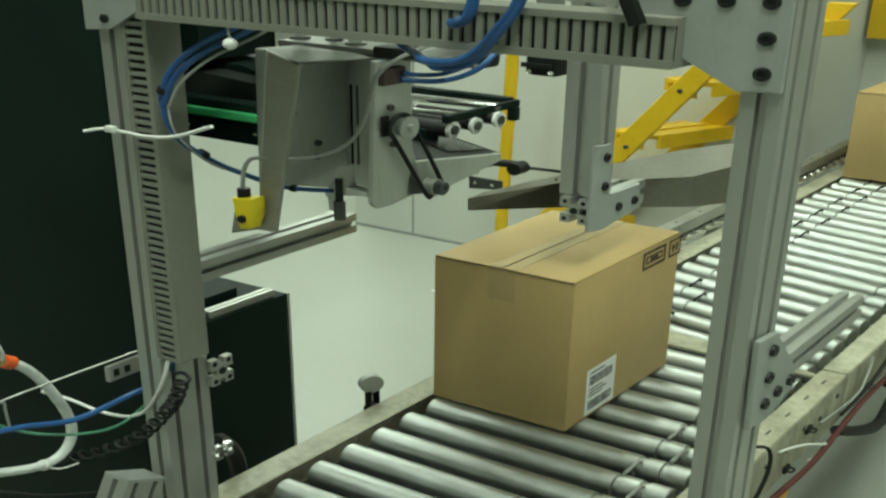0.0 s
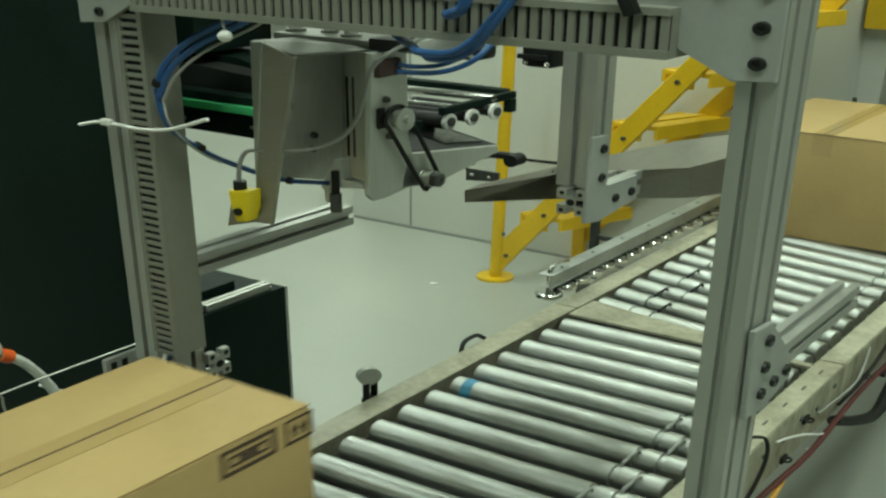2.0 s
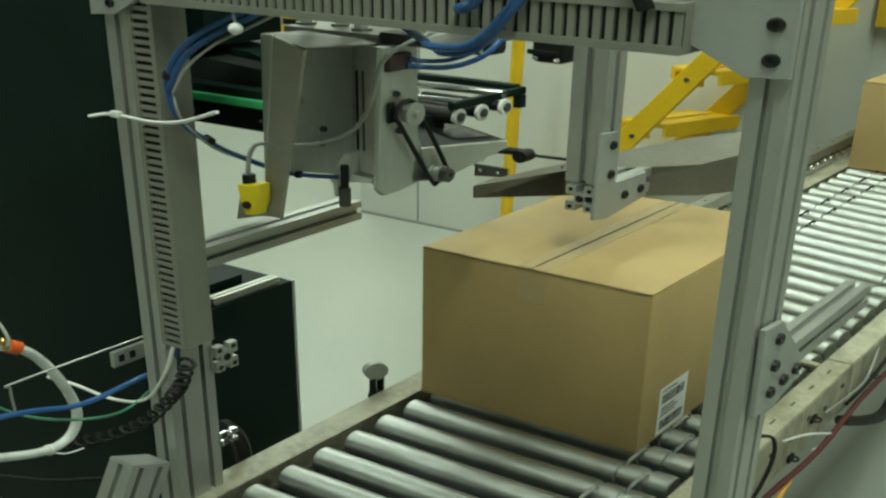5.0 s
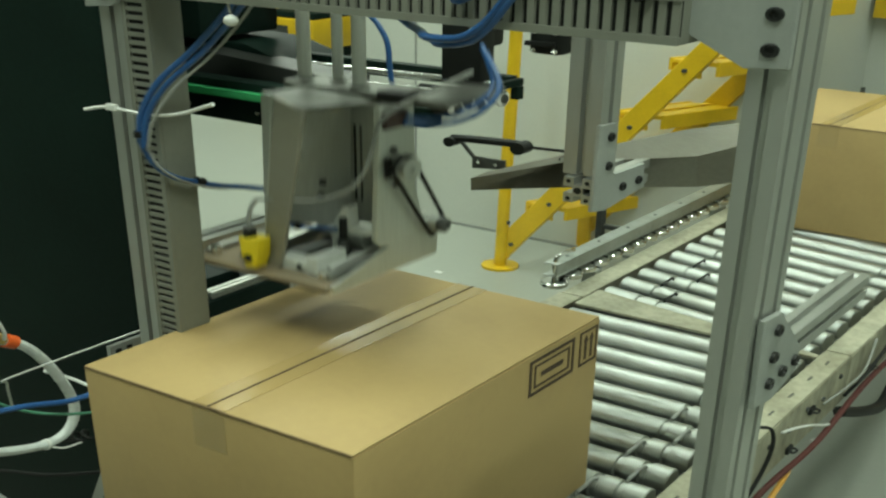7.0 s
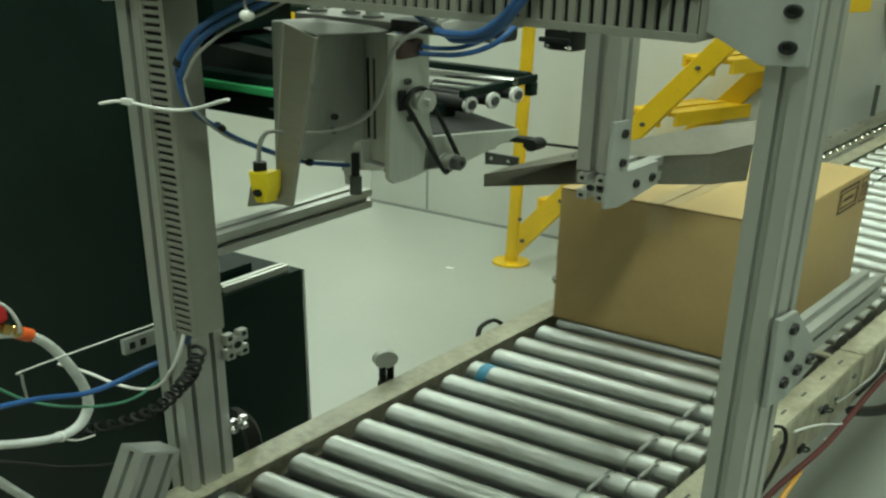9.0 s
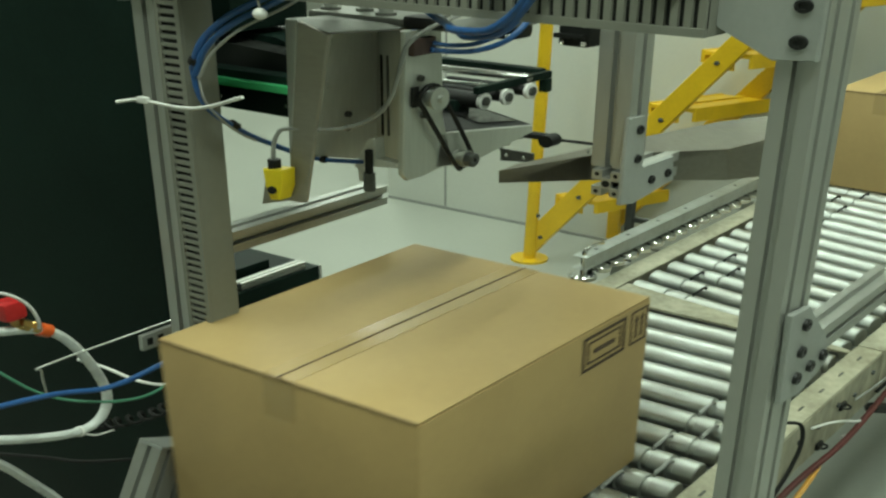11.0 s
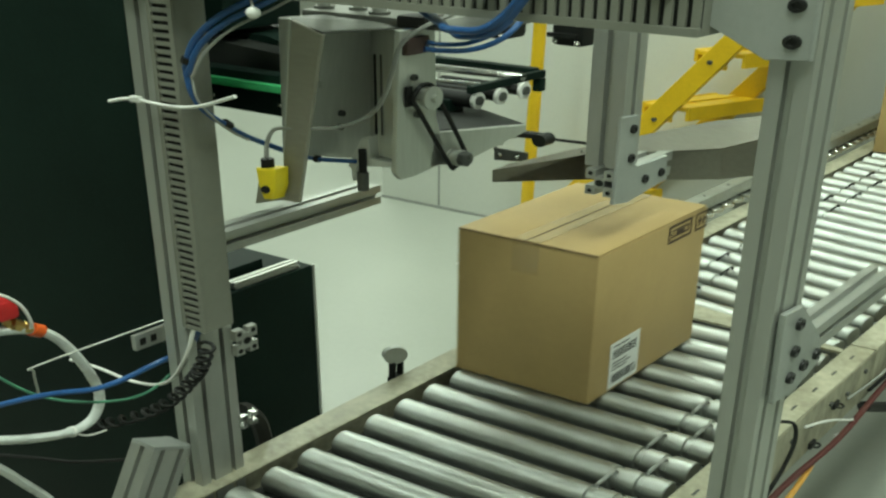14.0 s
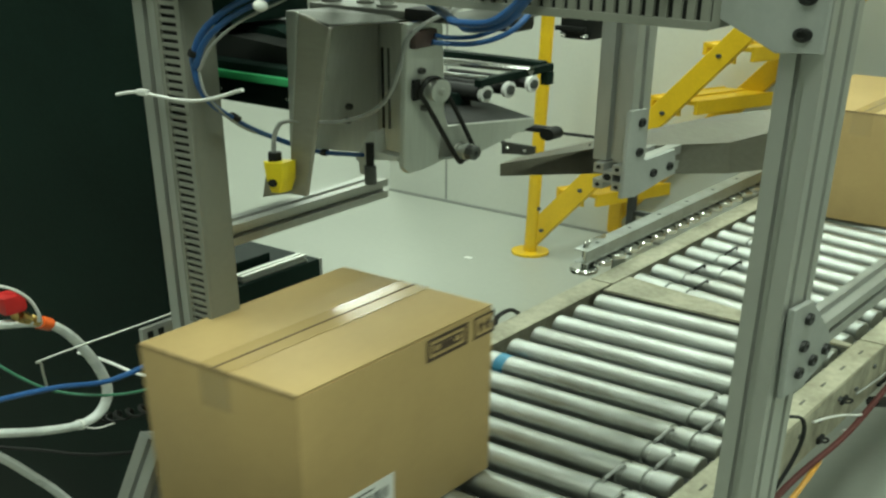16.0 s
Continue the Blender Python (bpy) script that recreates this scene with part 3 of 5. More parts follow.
brk = part("bracket", slab([(-0.012, 1.374), (0.036, 1.370), (0.039, 1.268), (0.046, 1.262), (0.146, 1.262), (0.154, 1.208), (0.023, 1.192), (-0.018, 1.200)], "u", 0.236, 0.243, 0.001), PLATE, hanger, "grey angle bracket with four bolts")
for bv, bz in ((0.022, 1.345), (0.022, 1.286), (0.074, 1.230), (0.128, 1.230)):
    part("bolt", bolt((0.2425, bv, bz), (1, 0, 0), 0.009, 0.005), OXIDE, hanger)


def strip(points_a, points_b, thick=0.0025):
    """A bent sheet between two edge lines."""
    bm = bmesh.new()
    a = [bm.verts.new(p) for p in points_a]
    b = [bm.verts.new(p) for p in points_b]
    faces = [bm.faces.new((a[i], a[i + 1], b[i + 1], b[i])) for i in range(len(a) - 1)]
    bmesh.ops.solidify(bm, geom=faces, thickness=thick)
    return bm


chute = thing("sheet_chute", (0.2, 0.1, 1.2), "bent stainless sheet guard above the conveyor", "sheet guard")
edge = [(0.026, -0.016, 1.200), (0.135, 0.082, 1.203), (0.297, 0.236, 1.197), (0.352, 0.245, 1.215)]
lip = [(0.024, -0.014, 1.226), (0.134, 0.083, 1.258), (0.291, 0.237, 1.264), (0.348, 0.262, 1.292)]
back = [(0.028, 0.03, 1.230), (0.121, 0.145, 1.264), (0.245, 0.295, 1.304), (0.330, 0.330, 1.326)]
part("front_lip", strip(edge, lip), SHEET, chute, smooth=20)
part("top_sheet", strip(lip, back), SHEET, chute, smooth=20)
part("fold_seam", rod((0.1195, 0.096, 1.2615), (0.1235, 0.086, 1.236), 0.0014, 6), DARKSTEEL, chute)
part("stay", rod((0.20, 0.165, 1.212), (0.20, 0.18, 1.252), 0.008, 8), ZINC, chute)

handle = thing("grip_handle", (-0.02, 0.1, 1.27), "black plastic grip handle", "handle")
part("grip", tube([(-0.09, 0.10, 1.268), (-0.05, 0.10, 1.272), (0.02, 0.10, 1.276), (0.045, 0.10, 1.276)], 0.0085, 10, 4), RUBBER, handle)
part("boss", rod((0.046, 0.085, 1.270), (0.046, 0.115, 1.270), 0.0135, 16), RUBBER, handle)
part("boss", rod((-0.088, 0.085, 1.262), (-0.088, 0.115, 1.262), 0.011, 16), RUBBER, handle)
part("stay", rod((0.046, 0.116, 1.268), (0.114, 0.142, 1.263), 0.0035, 8), RUBBER, handle)
bracket = thing("slotted_bracket", (-0.02, 0.1, 1.22), "small dark bracket with two screws", "bracket")
part("plate", slab([(-0.049, 1.206), (0.015, 1.214), (0.015, 1.234), (-0.049, 1.234)], "v", 0.1, 0.105), DARKSTEEL, bracket)
for bu in (-0.036, -0.002):
    part("screw", bolt((bu, 0.0995, 1.222), (0, -1, 0), 0.004, 0.003), CHROME, bracket)
part("stay", rod((-0.045, 0.108, 1.222), (-0.086, 0.118, 1.26), 0.004, 8), DARKSTEEL, bracket)
rest = thing("cylinder_end", (0.09, 0.1, 1.5), "black ribbed cylinder end cap with bright screws", "cylinder")
part("cap", box((0.066, 0.07, 1.478), (0.124, 0.13, 1.534), 0.012), RUBBER, rest)
part("rib", box((0.064, 0.062, 1.496), (0.116, 0.069, 1.506), 0.002), RUBBER, rest)
for bu in (0.076, 0.114):
    for bz in (1.488, 1.524):
        part("screw", bolt((bu, 0.0695, bz), (0, -1, 0), 0.005, 0.003), CHROME, rest)
part("barrel", rod((0.09, 0.1, 1.527), (0.09, 0.1, 1.80), 0.022, 14), ALU, rest)

copy_thing(rest, Matrix.Translation(P(-0.045, 0.1, 1.5)))

# ---- label printer behind the head ----
printer = thing("label_printer", (-0.3, -0.1, 1.5), "black label printer with a peel bar and green strip", "printer")
part("body", box((-0.62, -0.19, 1.49), (-0.365, -0.01, 1.66), 0.01), BLACK, printer)
part("tray", slab([(-0.62, 1.395), (-0.62, 1.478), (-0.42, 1.468), (-0.335, 1.460), (-0.105, 1.440), (-0.10, 1.41), (-0.20, 1.395)], "v", -0.17, -0.10, 0.002), DARKGREY, printer, "dark grey wedge-shaped tray")
part("peel_bar", box((-0.46, -0.222, 1.386), (0.088, -0.186, 1.424), 0.004), BLACK, printer, "long black bar")
part("guide_bar", rod((-0.30, -0.09, 1.440), (0.122, -0.09, 1.448), 0.008, 12), CHROME, printer, "polished round bar")
part("guide_bar", rod((-0.12, -0.12, 1.424), (0.118, -0.13, 1.434), 0.006, 12), CHROME, printer, "polished round bar")
part("rear_bar", box((-0.30, -0.05, 1.440), (0.1115, -0.03, 1.456), 0.002), BLACK, printer)
part("end_plate", slab([(0.112, -0.215), (0.122, -0.215), (0.122, -0.03), (0.112, -0.03)], "z", 1.438, 1.452, 0.001), BLACK, printer)
part("end_lug", box((0.110, -0.046, 1.412), (0.123, -0.03, 1.437), 0.001), BLACK, printer)
part("lower_block", box((-0.45, -0.20, 1.330), (-0.195, -0.13, 1.380), 0.012), BLACK, printer)
part("green_strip", box((-0.47, -0.238, 1.393), (-0.154, -0.2225, 1.408), 0.002), GREEN, printer, "green plastic strip")
for bu in (-0.39, -0.355, -0.245, -0.215):
    part("screw", bolt((bu, -0.201, 1.358), (0, -1, 0), 0.005, 0.004), CHROME, printer)
for ru, rv, rz, rr in ((0.116, -0.20, 1.424, 0.015), (0.127, -0.16, 1.426, 0.010), (0.136, -0.115, 1.430, 0.010)):
    rl = part("rubber_roller", rod((0.0, rv, rz), (ru, rv, rz), rr, 16), RUBBER, printer)
    part("end_ring", lathe((ru + 0.001, rv, rz), (1, 0, 0), [(0, 0.009), (0, 0.0150), (0.005, 0.0150), (0.005, 0.009)], 18), WHITEPL, rl, "white ring")
    part("axle", rod((ru - 0.01, rv, rz), (ru + 0.009, rv, rz), 0.0085, 10), DARKSTEEL, rl)
part("roll_cover", slab([(-0.62, 1.488), (-0.34, 1.476), (-0.24, 1.44), (-0.62, 1.43)], "v", -0.12, 0.02), BLACK, printer)

# yellow floor truck far behind the line, seen past the printer
carriage = thing("floor_truck", (-5.0, 5.3, 0.0), "yellow floor truck with a dark lower edge", "truck")
part("shell", box((-5.47, 5.03, 0.232), (-4.527, 5.60, 0.52), 0.03), YELLOW, carriage)
part("base", box((-5.46, 5.05, 0.15), (-4.54, 5.58, 0.231), 0.01), BLACK, carriage)
part("hinge_strip", box((-5.46, 5.05, 0.521), (-4.54, 5.58, 0.576), 0.004), BLACK, carriage)
part("lid", box((-5.47, 5.03, 0.577), (-4.915, 5.60, 0.73), 0.02), YELLOW, carriage)
part("recess", box((-4.967, 5.026, 0.33), (-4.76, 5.0295, 0.45)), DARKSTEEL, carriage, "dark recess")
for wu in (-5.3, -4.7):
    for wv in (5.08, 5.55):
        part("wheel", rod((wu, wv - 0.02, 0.076), (wu, wv + 0.02, 0.076), 0.075, 18), RUBBER, carriage)

# ---- black machine cabinets ----
cab = thing("machine_cabinet", (-1.0, -0.3, 0), "tall matt black machine cabinet panel", "cabinet", "black cabinets")
part("panel", box((-2.6, -0.45, 0), (-0.285, -0.40, 2.5), 0.004), BLACK, cab)
part("side", box((-2.6, -0.399, 0), (-2.2, 0.5, 2.5), 0.004), BLACK, cab)
cab = thing("machine_cabinet", (-0.8, -0.1, 0), "low black machine cabinet with aluminium trim", "cabinet", "black cabinets")
part("body", box((-1.3, -0.39, 0), (-0.5, 0.13, 0.815), 0.003), BLACK, cab)
part("trim", slab(tslot(-0.530, -0.508, 0.8165, 0.8345, 1, 1, 0.005, 0.004), "v", -0.08, 0.10), ALU, cab, "aluminium trim profile")
part("edge_strip", box((-0.5022, 0.1312, 0.0), (-0.4975, 0.1345, 0.815)), PAPER, cab, "thin white edge strip")
part("lid", box((-0.95, -0.38, 0.817), (-0.56, 0.05, 0.845), 0.003), BLACK, cab)
part("rod", tube([(-0.15, -0.775, 0.99), (-0.15, -0.776, 1.032), (-0.15, -0.765, 1.0405), (-0.15, -0.56, 1.0405)], 0.0019, 6, 6), ALU, cab, "thin steel rod")
part("slotted_angle", box((-0.156, -0.615, 1.000), (-0.148, -0.545, 1.030), 0.001), ALU, cab)
# Flat black patches painted for the shade in the angle's holes.
for hv in (-0.607, -0.588):
    part("hole", box((-0.1478, hv, 1.008), (-0.1474, hv + 0.010, 1.022)), RUBBER, cab)

# ---- yellow crossover stair ----
stair = thing("crossover_stair", (-0.9, 2.1, 0), "yellow painted steel crossover stair", "stair")


def stringer(v0, v1, du=0.0, low=0.19):
    return slab([(a + du, z) for a, z in ((-1.165, 0.035), (-1.165, low), (-0.329, 1.42), (-0.242, 1.42))], "v", v0, v1, 0.003)


part("stringer", stringer(2.03, 2.06), YELLOW, stair)
part("stringer", stringer(2.37, 2.405, 0.115), YELLOW, stair)
for k in range(1, 6):
    tz = 0.10 + 0.25 * k
    tu = -0.755 + (tz - 0.85) / 1.5
    tread = part("tread", slab([(tu, 2.061), (tu + 0.150, 2.061), (tu + 0.265, 2.369), (tu + 0.115, 2.369)], "z", tz - 0.020, tz, 0.003), YELLOW, stair)
    part("nosing", slab([(tu + 0.1505, 2.055), (tu + 0.163, 2.055), (tu + 0.282, 2.375), (tu + 0.2655, 2.369)], "z", tz - 0.058, tz + 0.004, 0.002), YELLOW, tread)
    part("rear_lip", slab([(tu - 0.012, 2.061), (tu - 0.0005, 2.061), (tu + 0.1145, 2.369), (tu + 0.103, 2.369)], "z", tz - 0.05, tz + 0.004, 0.002), YELLOW, tread)
    part("grip_bar", slab([(tu + 0.06, 2.07), (tu + 0.085, 2.07), (tu + 0.198, 2.36), (tu + 0.173, 2.36)], "z", tz + 0.0005, tz + 0.007, 0.002), YELLOW, tread)
    part("bracket", box((tu + 0.02, 2.0615, tz - 0.075), (tu + 0.10, 2.072, tz - 0.021), 0.003), YELLOW, tread)
for bu, bz in ((-1.135, 0.13), (-1.15, 0.24), (-0.985, 0.37), (-0.70, 0.79), (-0.53, 1.06)):
    part("bolt", bolt((bu, 2.0295, bz), (0, -1, 0), 0.009, 0.008, False), DARKSTEEL, stair)
part("handrail_post", rod((-1.18, 2.03, 0.01), (-1.15, 2.03, 1.24), 0.023, 14), YELLOW, stair)
part("cap_bolt", rod((-1.15, 2.0, 1.19), (-1.15, 1.99, 1.19), 0.012, 8), DARKSTEEL, stair)
part("base_plate", rod((-1.18, 2.03, 0.0), (-1.18, 2.03, 0.012), 0.07, 18), YELLOW, stair)
part("support_leg", box((-1.03, 2.345, 0.0), (-0.985, 2.368, 0.24), 0.003), YELLOW, stair)
part("base_plate", box((-1.07, 2.30, 0.0), (-0.94, 2.40, 0.012), 0.003), YELLOW, stair)
barrier = thing("guard_panel", (-0.2, 3.25, 0), "yellow safety guard panel against the wall", "guard")
part("panel", box((-0.33, 3.24, 1.165), (1.6, 3.27, 1.9), 0.004), YELLOW, barrier)
for bu in (0.75, 1.5):
    part("leg", box((bu, 3.272, 0), (bu + 0.05, 3.31, 1.9), 0.003), YELLOW, barrier)

# ---- cables and hoses ----
def cable(name, points, r, mat, label, category="cable", **kw):
    at = points[0]
    return solid(name, tube(points, r, **kw), mat, label, category, at)


cable("air_hose", [(-0.2, -0.80, 1.10), (-0.2, -0.722, 1.069), (-0.2, -0.675, 0.999), (-0.2, -0.648, 0.905), (-0.2, -0.679, 0.855), (-0.2, -0.765, 0.872), (-0.2, -0.95, 0.965)], 0.0078, CLEARTUBE, "milky white air hose curling beside the post", "hose", n=12)
fit = thing("hose_fitting", (-0.2, -0.75, 1.1), "brass hose fitting with orange collar and red valve", "fitting")
part("collar", rod((-0.2, -0.722, 1.069), (-0.2, -0.736, 1.079), 0.0115, 14), ORANGE, fit)
part("nut", lathe((-0.2, -0.737, 1.080), (0, -0.80, 0.60), [(0, 0.008), (0.002, 0.010), (0.012, 0.010), (0.013, 0.007), (0.018, 0.007), (0.019, 0.011), (0.034, 0.011), (0.036, 0.007)], 8), BRASS, fit, "brass hex fitting")
part("valve", box((-0.216, -0.79, 1.114), (-0.184, -0.756, 1.148), 0.008), RED, fit, "red valve body")
part("valve_stem", rod((-0.2, -0.766, 1.092), (-0.2, -0.770, 1.115), 0.006, 10), BRASS, fit)
part("pilot_tube", tube([(-0.2, -0.84, 1.19), (-0.19, -0.785, 1.168), (-0.185, -0.757, 1.140), (-0.185, -0.744, 1.104), (-0.19, -0.742, 1.086)], 0.0026, 8, 6), WHITEPL, fit, "thin white tube")
cable("air_hose", [(-0.1, -1.05, 1.06), (-0.1, -0.82, 1.022), (-0.1, -0.715, 0.991), (-0.1, -0.621, 0.996), (-0.06, -0.60, 1.03), (-0.02, -0.61, 1.09)], 0.0046, BLUE, "blue air hose running into the duct", "hose")
cable("wire", [(-0.293, -0.62, 0.934), (-0.233, -0.62, 0.938), (-0.168, -0.62, 0.935), (-0.112, -0.62, 0.946), (-0.077, -0.62, 0.971), (-0.046, -0.625, 1.015), (-0.028, -0.625, 1.055), (-0.02, -0.62, 1.095)], 0.0028, WHITEPL, "thin white wire hanging in a loop")
cable("wire", [(-0.2, -0.85, 1.09), (-0.14, -0.78, 0.99), (-0.1, -0.68, 0.95), (-0.1, -0.60, 0.965), (-0.03, -0.60, 1.09)], 0.0025, GREENWIRE, "thin green wire hanging in a loop")
cable("coiled_cable", [(0.025, -0.64, 1.085), (0.007, -0.64, 1.034), (-0.015, -0.64, 1.0), (-0.058, -0.64, 0.944), (-0.119, -0.64, 0.891), (-0.206, -0.64, 0.835), (-0.26, -0.64, 0.81)], 0.0030, RUBBER, "black coiled cable hanging from the duct", turns=19, curl=0.0085, n=6)
cable("black_cable", [(-0.06, -0.52, 0.86), (-0.085, -0.48, 0.83), (-0.10, -0.44, 0.76), (-0.11, -0.42, 0.60)], 0.014, RUBBER, "thick black cable behind the rail")
cable("air_hose", [(-0.2, -0.95, 0.93), (-0.2, -0.86, 0.885), (-0.2, -0.823, 0.843), (-0.2, -0.792, 0.793), (-0.2, -0.765, 0.748), (-0.2, -0.735, 0.69), (-0.2, -0.68, 0.60)], 0.0075, CLEARTUBE, "milky white air hose low beside the post", "hose")
tie = thing("cable_tie", (-0.2, -0.70, 0.865), "small white cable tie round the milky hose", "cable tie")
part("strap", lathe((-0.2, -0.700, 0.852), (0, -0.9, 0.25), [(0, 0.0082), (0, 0.0098), (0.005, 0.0098), (0.005, 0.0082)], 16), WHITEPL, tie)
part("tail", tube([(-0.19, -0.700, 0.850), (-0.185, -0.685, 0.842), (-0.18, -0.66, 0.842)], 0.0016, 5, 4), WHITEPL, tie)
cable("black_cable", [(-0.45, -0.80, 0.76), (-0.32, -0.70, 0.742), (-0.26, -0.66, 0.735), (-0.18, -0.60, 0.745), (-0.10, -0.55, 0.76)], 0.0035, RUBBER, "thin black cable low behind the post")
cable("air_hose", [(0.24, VF + 0.04, 1.73), (0.275, VF + 0.04, 1.688), (0.305, VF + 0.035, 1.655), (0.335, VF + 0.02, 1.642), (0.37, VF - 0.01, 1.640), (0.400, VF - 0.04, 1.640), (0.435, VF - 0.042, 1.643), (0.459, VF - 0.043, 1.660), (0.476, VF - 0.043, 1.683), (0.492, VF - 0.043, 1.708), (0.505, VF - 0.043, 1.75)], 0.0046, BLUE, "blue air hose looping over the duct", "hose", n=10)
cable("air_hose", [(0.25, VF + 0.05, 1.73), (0.28, VF + 0.05, 1.68), (0.308, VF + 0.045, 1.648), (0.34, VF + 0.03, 1.634), (0.375, VF, 1.630), (0.408, VF - 0.032, 1.631), (0.440, VF - 0.036, 1.638), (0.461, VF - 0.04, 1.655), (0.480, VF - 0.044, 1.680), (0.499, VF - 0.044, 1.712), (0.512, VF - 0.043, 1.76)], 0.0036, BLUE, "blue air hose looping over the duct", "hose", n=10)
cable("air_hose", [(0.425, VF - 0.034, 1.685), (0.437, VF - 0.042, 1.688), (0.450, VF - 0.044, 1.702), (0.458, VF - 0.044, 1.76)], 0.0058, BLUE, "blue air hose leaving a gap in the duct", "hose", n=10)
cable("black_cable", [(0.585, VF - 0.035, 1.79), (0.592, VF - 0.04, 1.735), (0.602, VF - 0.035, 1.70)], 0.008, RUBBER, "black cable going into the duct")
BALL = Vector((0.151, -0.648, 1.633))
ball = thing("pull_ball", (0.151, -0.648, 1.633), "small white ball on a cord", "ball")
bm = bmesh.new()
bmesh.ops.create_uvsphere(bm, u_segments=16, v_segments=10, radius=0.0078, matrix=Matrix.Translation(BALL))
part("ball", bm, WHITEPL, ball)
part("cord", rod(tuple(BALL + Vector((0, 0, 0.008))), tuple(BALL + Vector((-0.003, 0, 0.024))), 0.0015, 6), GREYCABLE, ball)

cable("air_hose", [(-0.06, -0.2, 1.66), (-0.034, -0.2, 1.588), (-0.012, -0.2, 1.560), (0.004, -0.2, 1.528), (0.008, -0.2, 1.482), (0.008, -0.195, 1.45)], 0.0042, BLUE, "dark blue air hose hanging behind the rods", "hose")
scrap = solid("paper_scrap", box((-1.335, 1.82, 0.0), (-1.305, 1.84, 0.004), 0.001), PAPER, "tiny white paper scrap on the floor", "litter", (-1.32, 1.83, 0))
# wires along the near rail
cable("red_cable", [(0.56, -0.9, 0.60), (0.56, -0.35, 0.63), (0.555, 0.0, 0.65), (0.56, 0.25, 0.645), (0.55, 0.6, 0.655), (0.56, 1.2, 0.65), (0.55, 2.4, 0.65)], 0.006, REDWIRE, "red cable slung under the near rail")
cable("orange_cable", [(0.55, -0.9, 0.54), (0.56, -0.30, 0.585), (0.565, -0.02, 0.62), (0.56, 0.10, 0.635), (0.545, 0.17, 0.615), (0.53, 0.22, 0.57)], 0.005, ORANGEWIRE, "orange cable slung under the near rail")
cable("black_cable", [(0.500, 0.05, ZR + 0.001), (0.522, 0.055, ZR + 0.012), (0.540, 0.06, ZR + 0.010), (0.547, 0.055, ZR - 0.025), (0.545, 0.03, ZR - 0.075), (0.540, -0.03, ZR - 0.13)], 0.0036, RUBBER, "black cable hooked over the near rail")
cable("black_cable", [(0.55, 0.4, 0.645), (0.565, 0.50, 0.60), (0.57, 0.62, 0.56), (0.565, 0.72, 0.58), (0.55, 0.9, 0.65)], 0.013, RUBBER, "black cable sagging under the near rail")
cable("grey_wire", [(0.536, 0.34, 0.69), (0.548, 0.42, 0.70), (0.552, 0.50, 0.705), (0.546, 0.56, 0.72), (0.536, 0.62, 0.742)], 0.0022, GREYCABLE, "twisted wire ties on the near rail")

cable("grey_wire", [(0.536, 0.13, 0.725), (0.542, 0.18, 0.712), (0.548, 0.24, 0.69), (0.556, 0.30, 0.662), (0.552, 0.35, 0.635), (0.545, 0.33, 0.612), (0.540, 0.29, 0.618)], 0.0028, WHITEPL, "pale wire looping off the near rail")
cable("black_cable", [(0.537, 0.80, 0.70), (0.545, 0.72, 0.712), (0.550, 0.62, 0.70), (0.547, 0.53, 0.675), (0.538, 0.46, 0.655)], 0.004, RUBBER, "thin black cable on the near rail web")
cable("black_cable", [(0.539, 1.05, 0.715), (0.548, 0.96, 0.72), (0.553, 0.85, 0.70), (0.550, 0.76, 0.665), (0.556, 0.68, 0.64)], 0.0055, RUBBER, "black cable running down the near rail web")
for cv, cz in ((0.18, 0.655), (0.27, 0.71), (0.62, 0.66), (0.84, 0.68)):
    clip = thing("cable_clip", (0.54, cv, cz), "small black cable clip on the near rail", "clip", "rail clips")
    part("base", box((0.5341, cv - 0.012, cz - 0.008), (0.5406, cv + 0.012, cz + 0.008), 0.002), RUBBER, clip)
    part("loop", tube([(0.538, cv - 0.009, cz), (0.547, cv - 0.008, cz), (0.550, cv, cz), (0.547, cv + 0.008, cz), (0.538, cv + 0.009, cz)], 0.0022, 6, 4), RUBBER, clip)
# ---- the applicator head ----
LIFT = 0.2
PIVOT = Vector((0.1, -0.36, 1.37))
head = thing("applicator_head", (0.1, -0.45, 1.6), "stainless label applicator head on guide rods", "applicator")
part("body", hexa([(0.056, -0.500, 1.578), (0.112, -0.504, 1.576), (0.112, -0.4235, 1.580), (0.060, -0.4235, 1.580)], [(0.044, -0.500, 1.392), (0.074, -0.504, 1.396), (0.100, -0.4235, 1.380), (0.050, -0.4235, 1.385)]), STEEL, head, smooth=15)
part("side_skin", skin((0.1225, -0.5075, 1.583), (0.082, -0.5075, 1.388), (0.113, -0.4225, 1.366), (0.1185, -0.4225, 1.586)), SKIN, head, "brushed stainless side panel", smooth=60)
part("back_plate", box((0.055, -0.418, 1.372), (0.1945, -0.408, 1.580), 0.002), STEEL, head)
part("top_plate", box((0.04, -0.455, 1.5955), (0.198, -0.385, 1.606), 0.002), GRIMY_SHADED, head)
part("front_guard", hexa([(0.1154, -0.5554, 1.6086), (0.1587, -0.5554, 1.5923), (0.1587, -0.5486, 1.5923), (0.1154, -0.5486, 1.6086)], [(0.0836, -0.5554, 1.3258), (0.1115, -0.5554, 1.3277), (0.1115, -0.5486, 1.3277), (0.0836, -0.5486, 1.3258)]), SHEET, head, "slanted stainless guard plate", smooth=15)
part("guard_flange", hexa([(0.0894, -0.5477, 1.6086), (0.1144, -0.5563, 1.6106), (0.1144, -0.5525, 1.6106), (0.0894, -0.5438, 1.6086)], [(0.0836, -0.5477, 1.3777), (0.0918, -0.5563, 1.3777), (0.0918, -0.5525, 1.3777), (0.0836, -0.5438, 1.3777)]), STEEL, head, smooth=15)
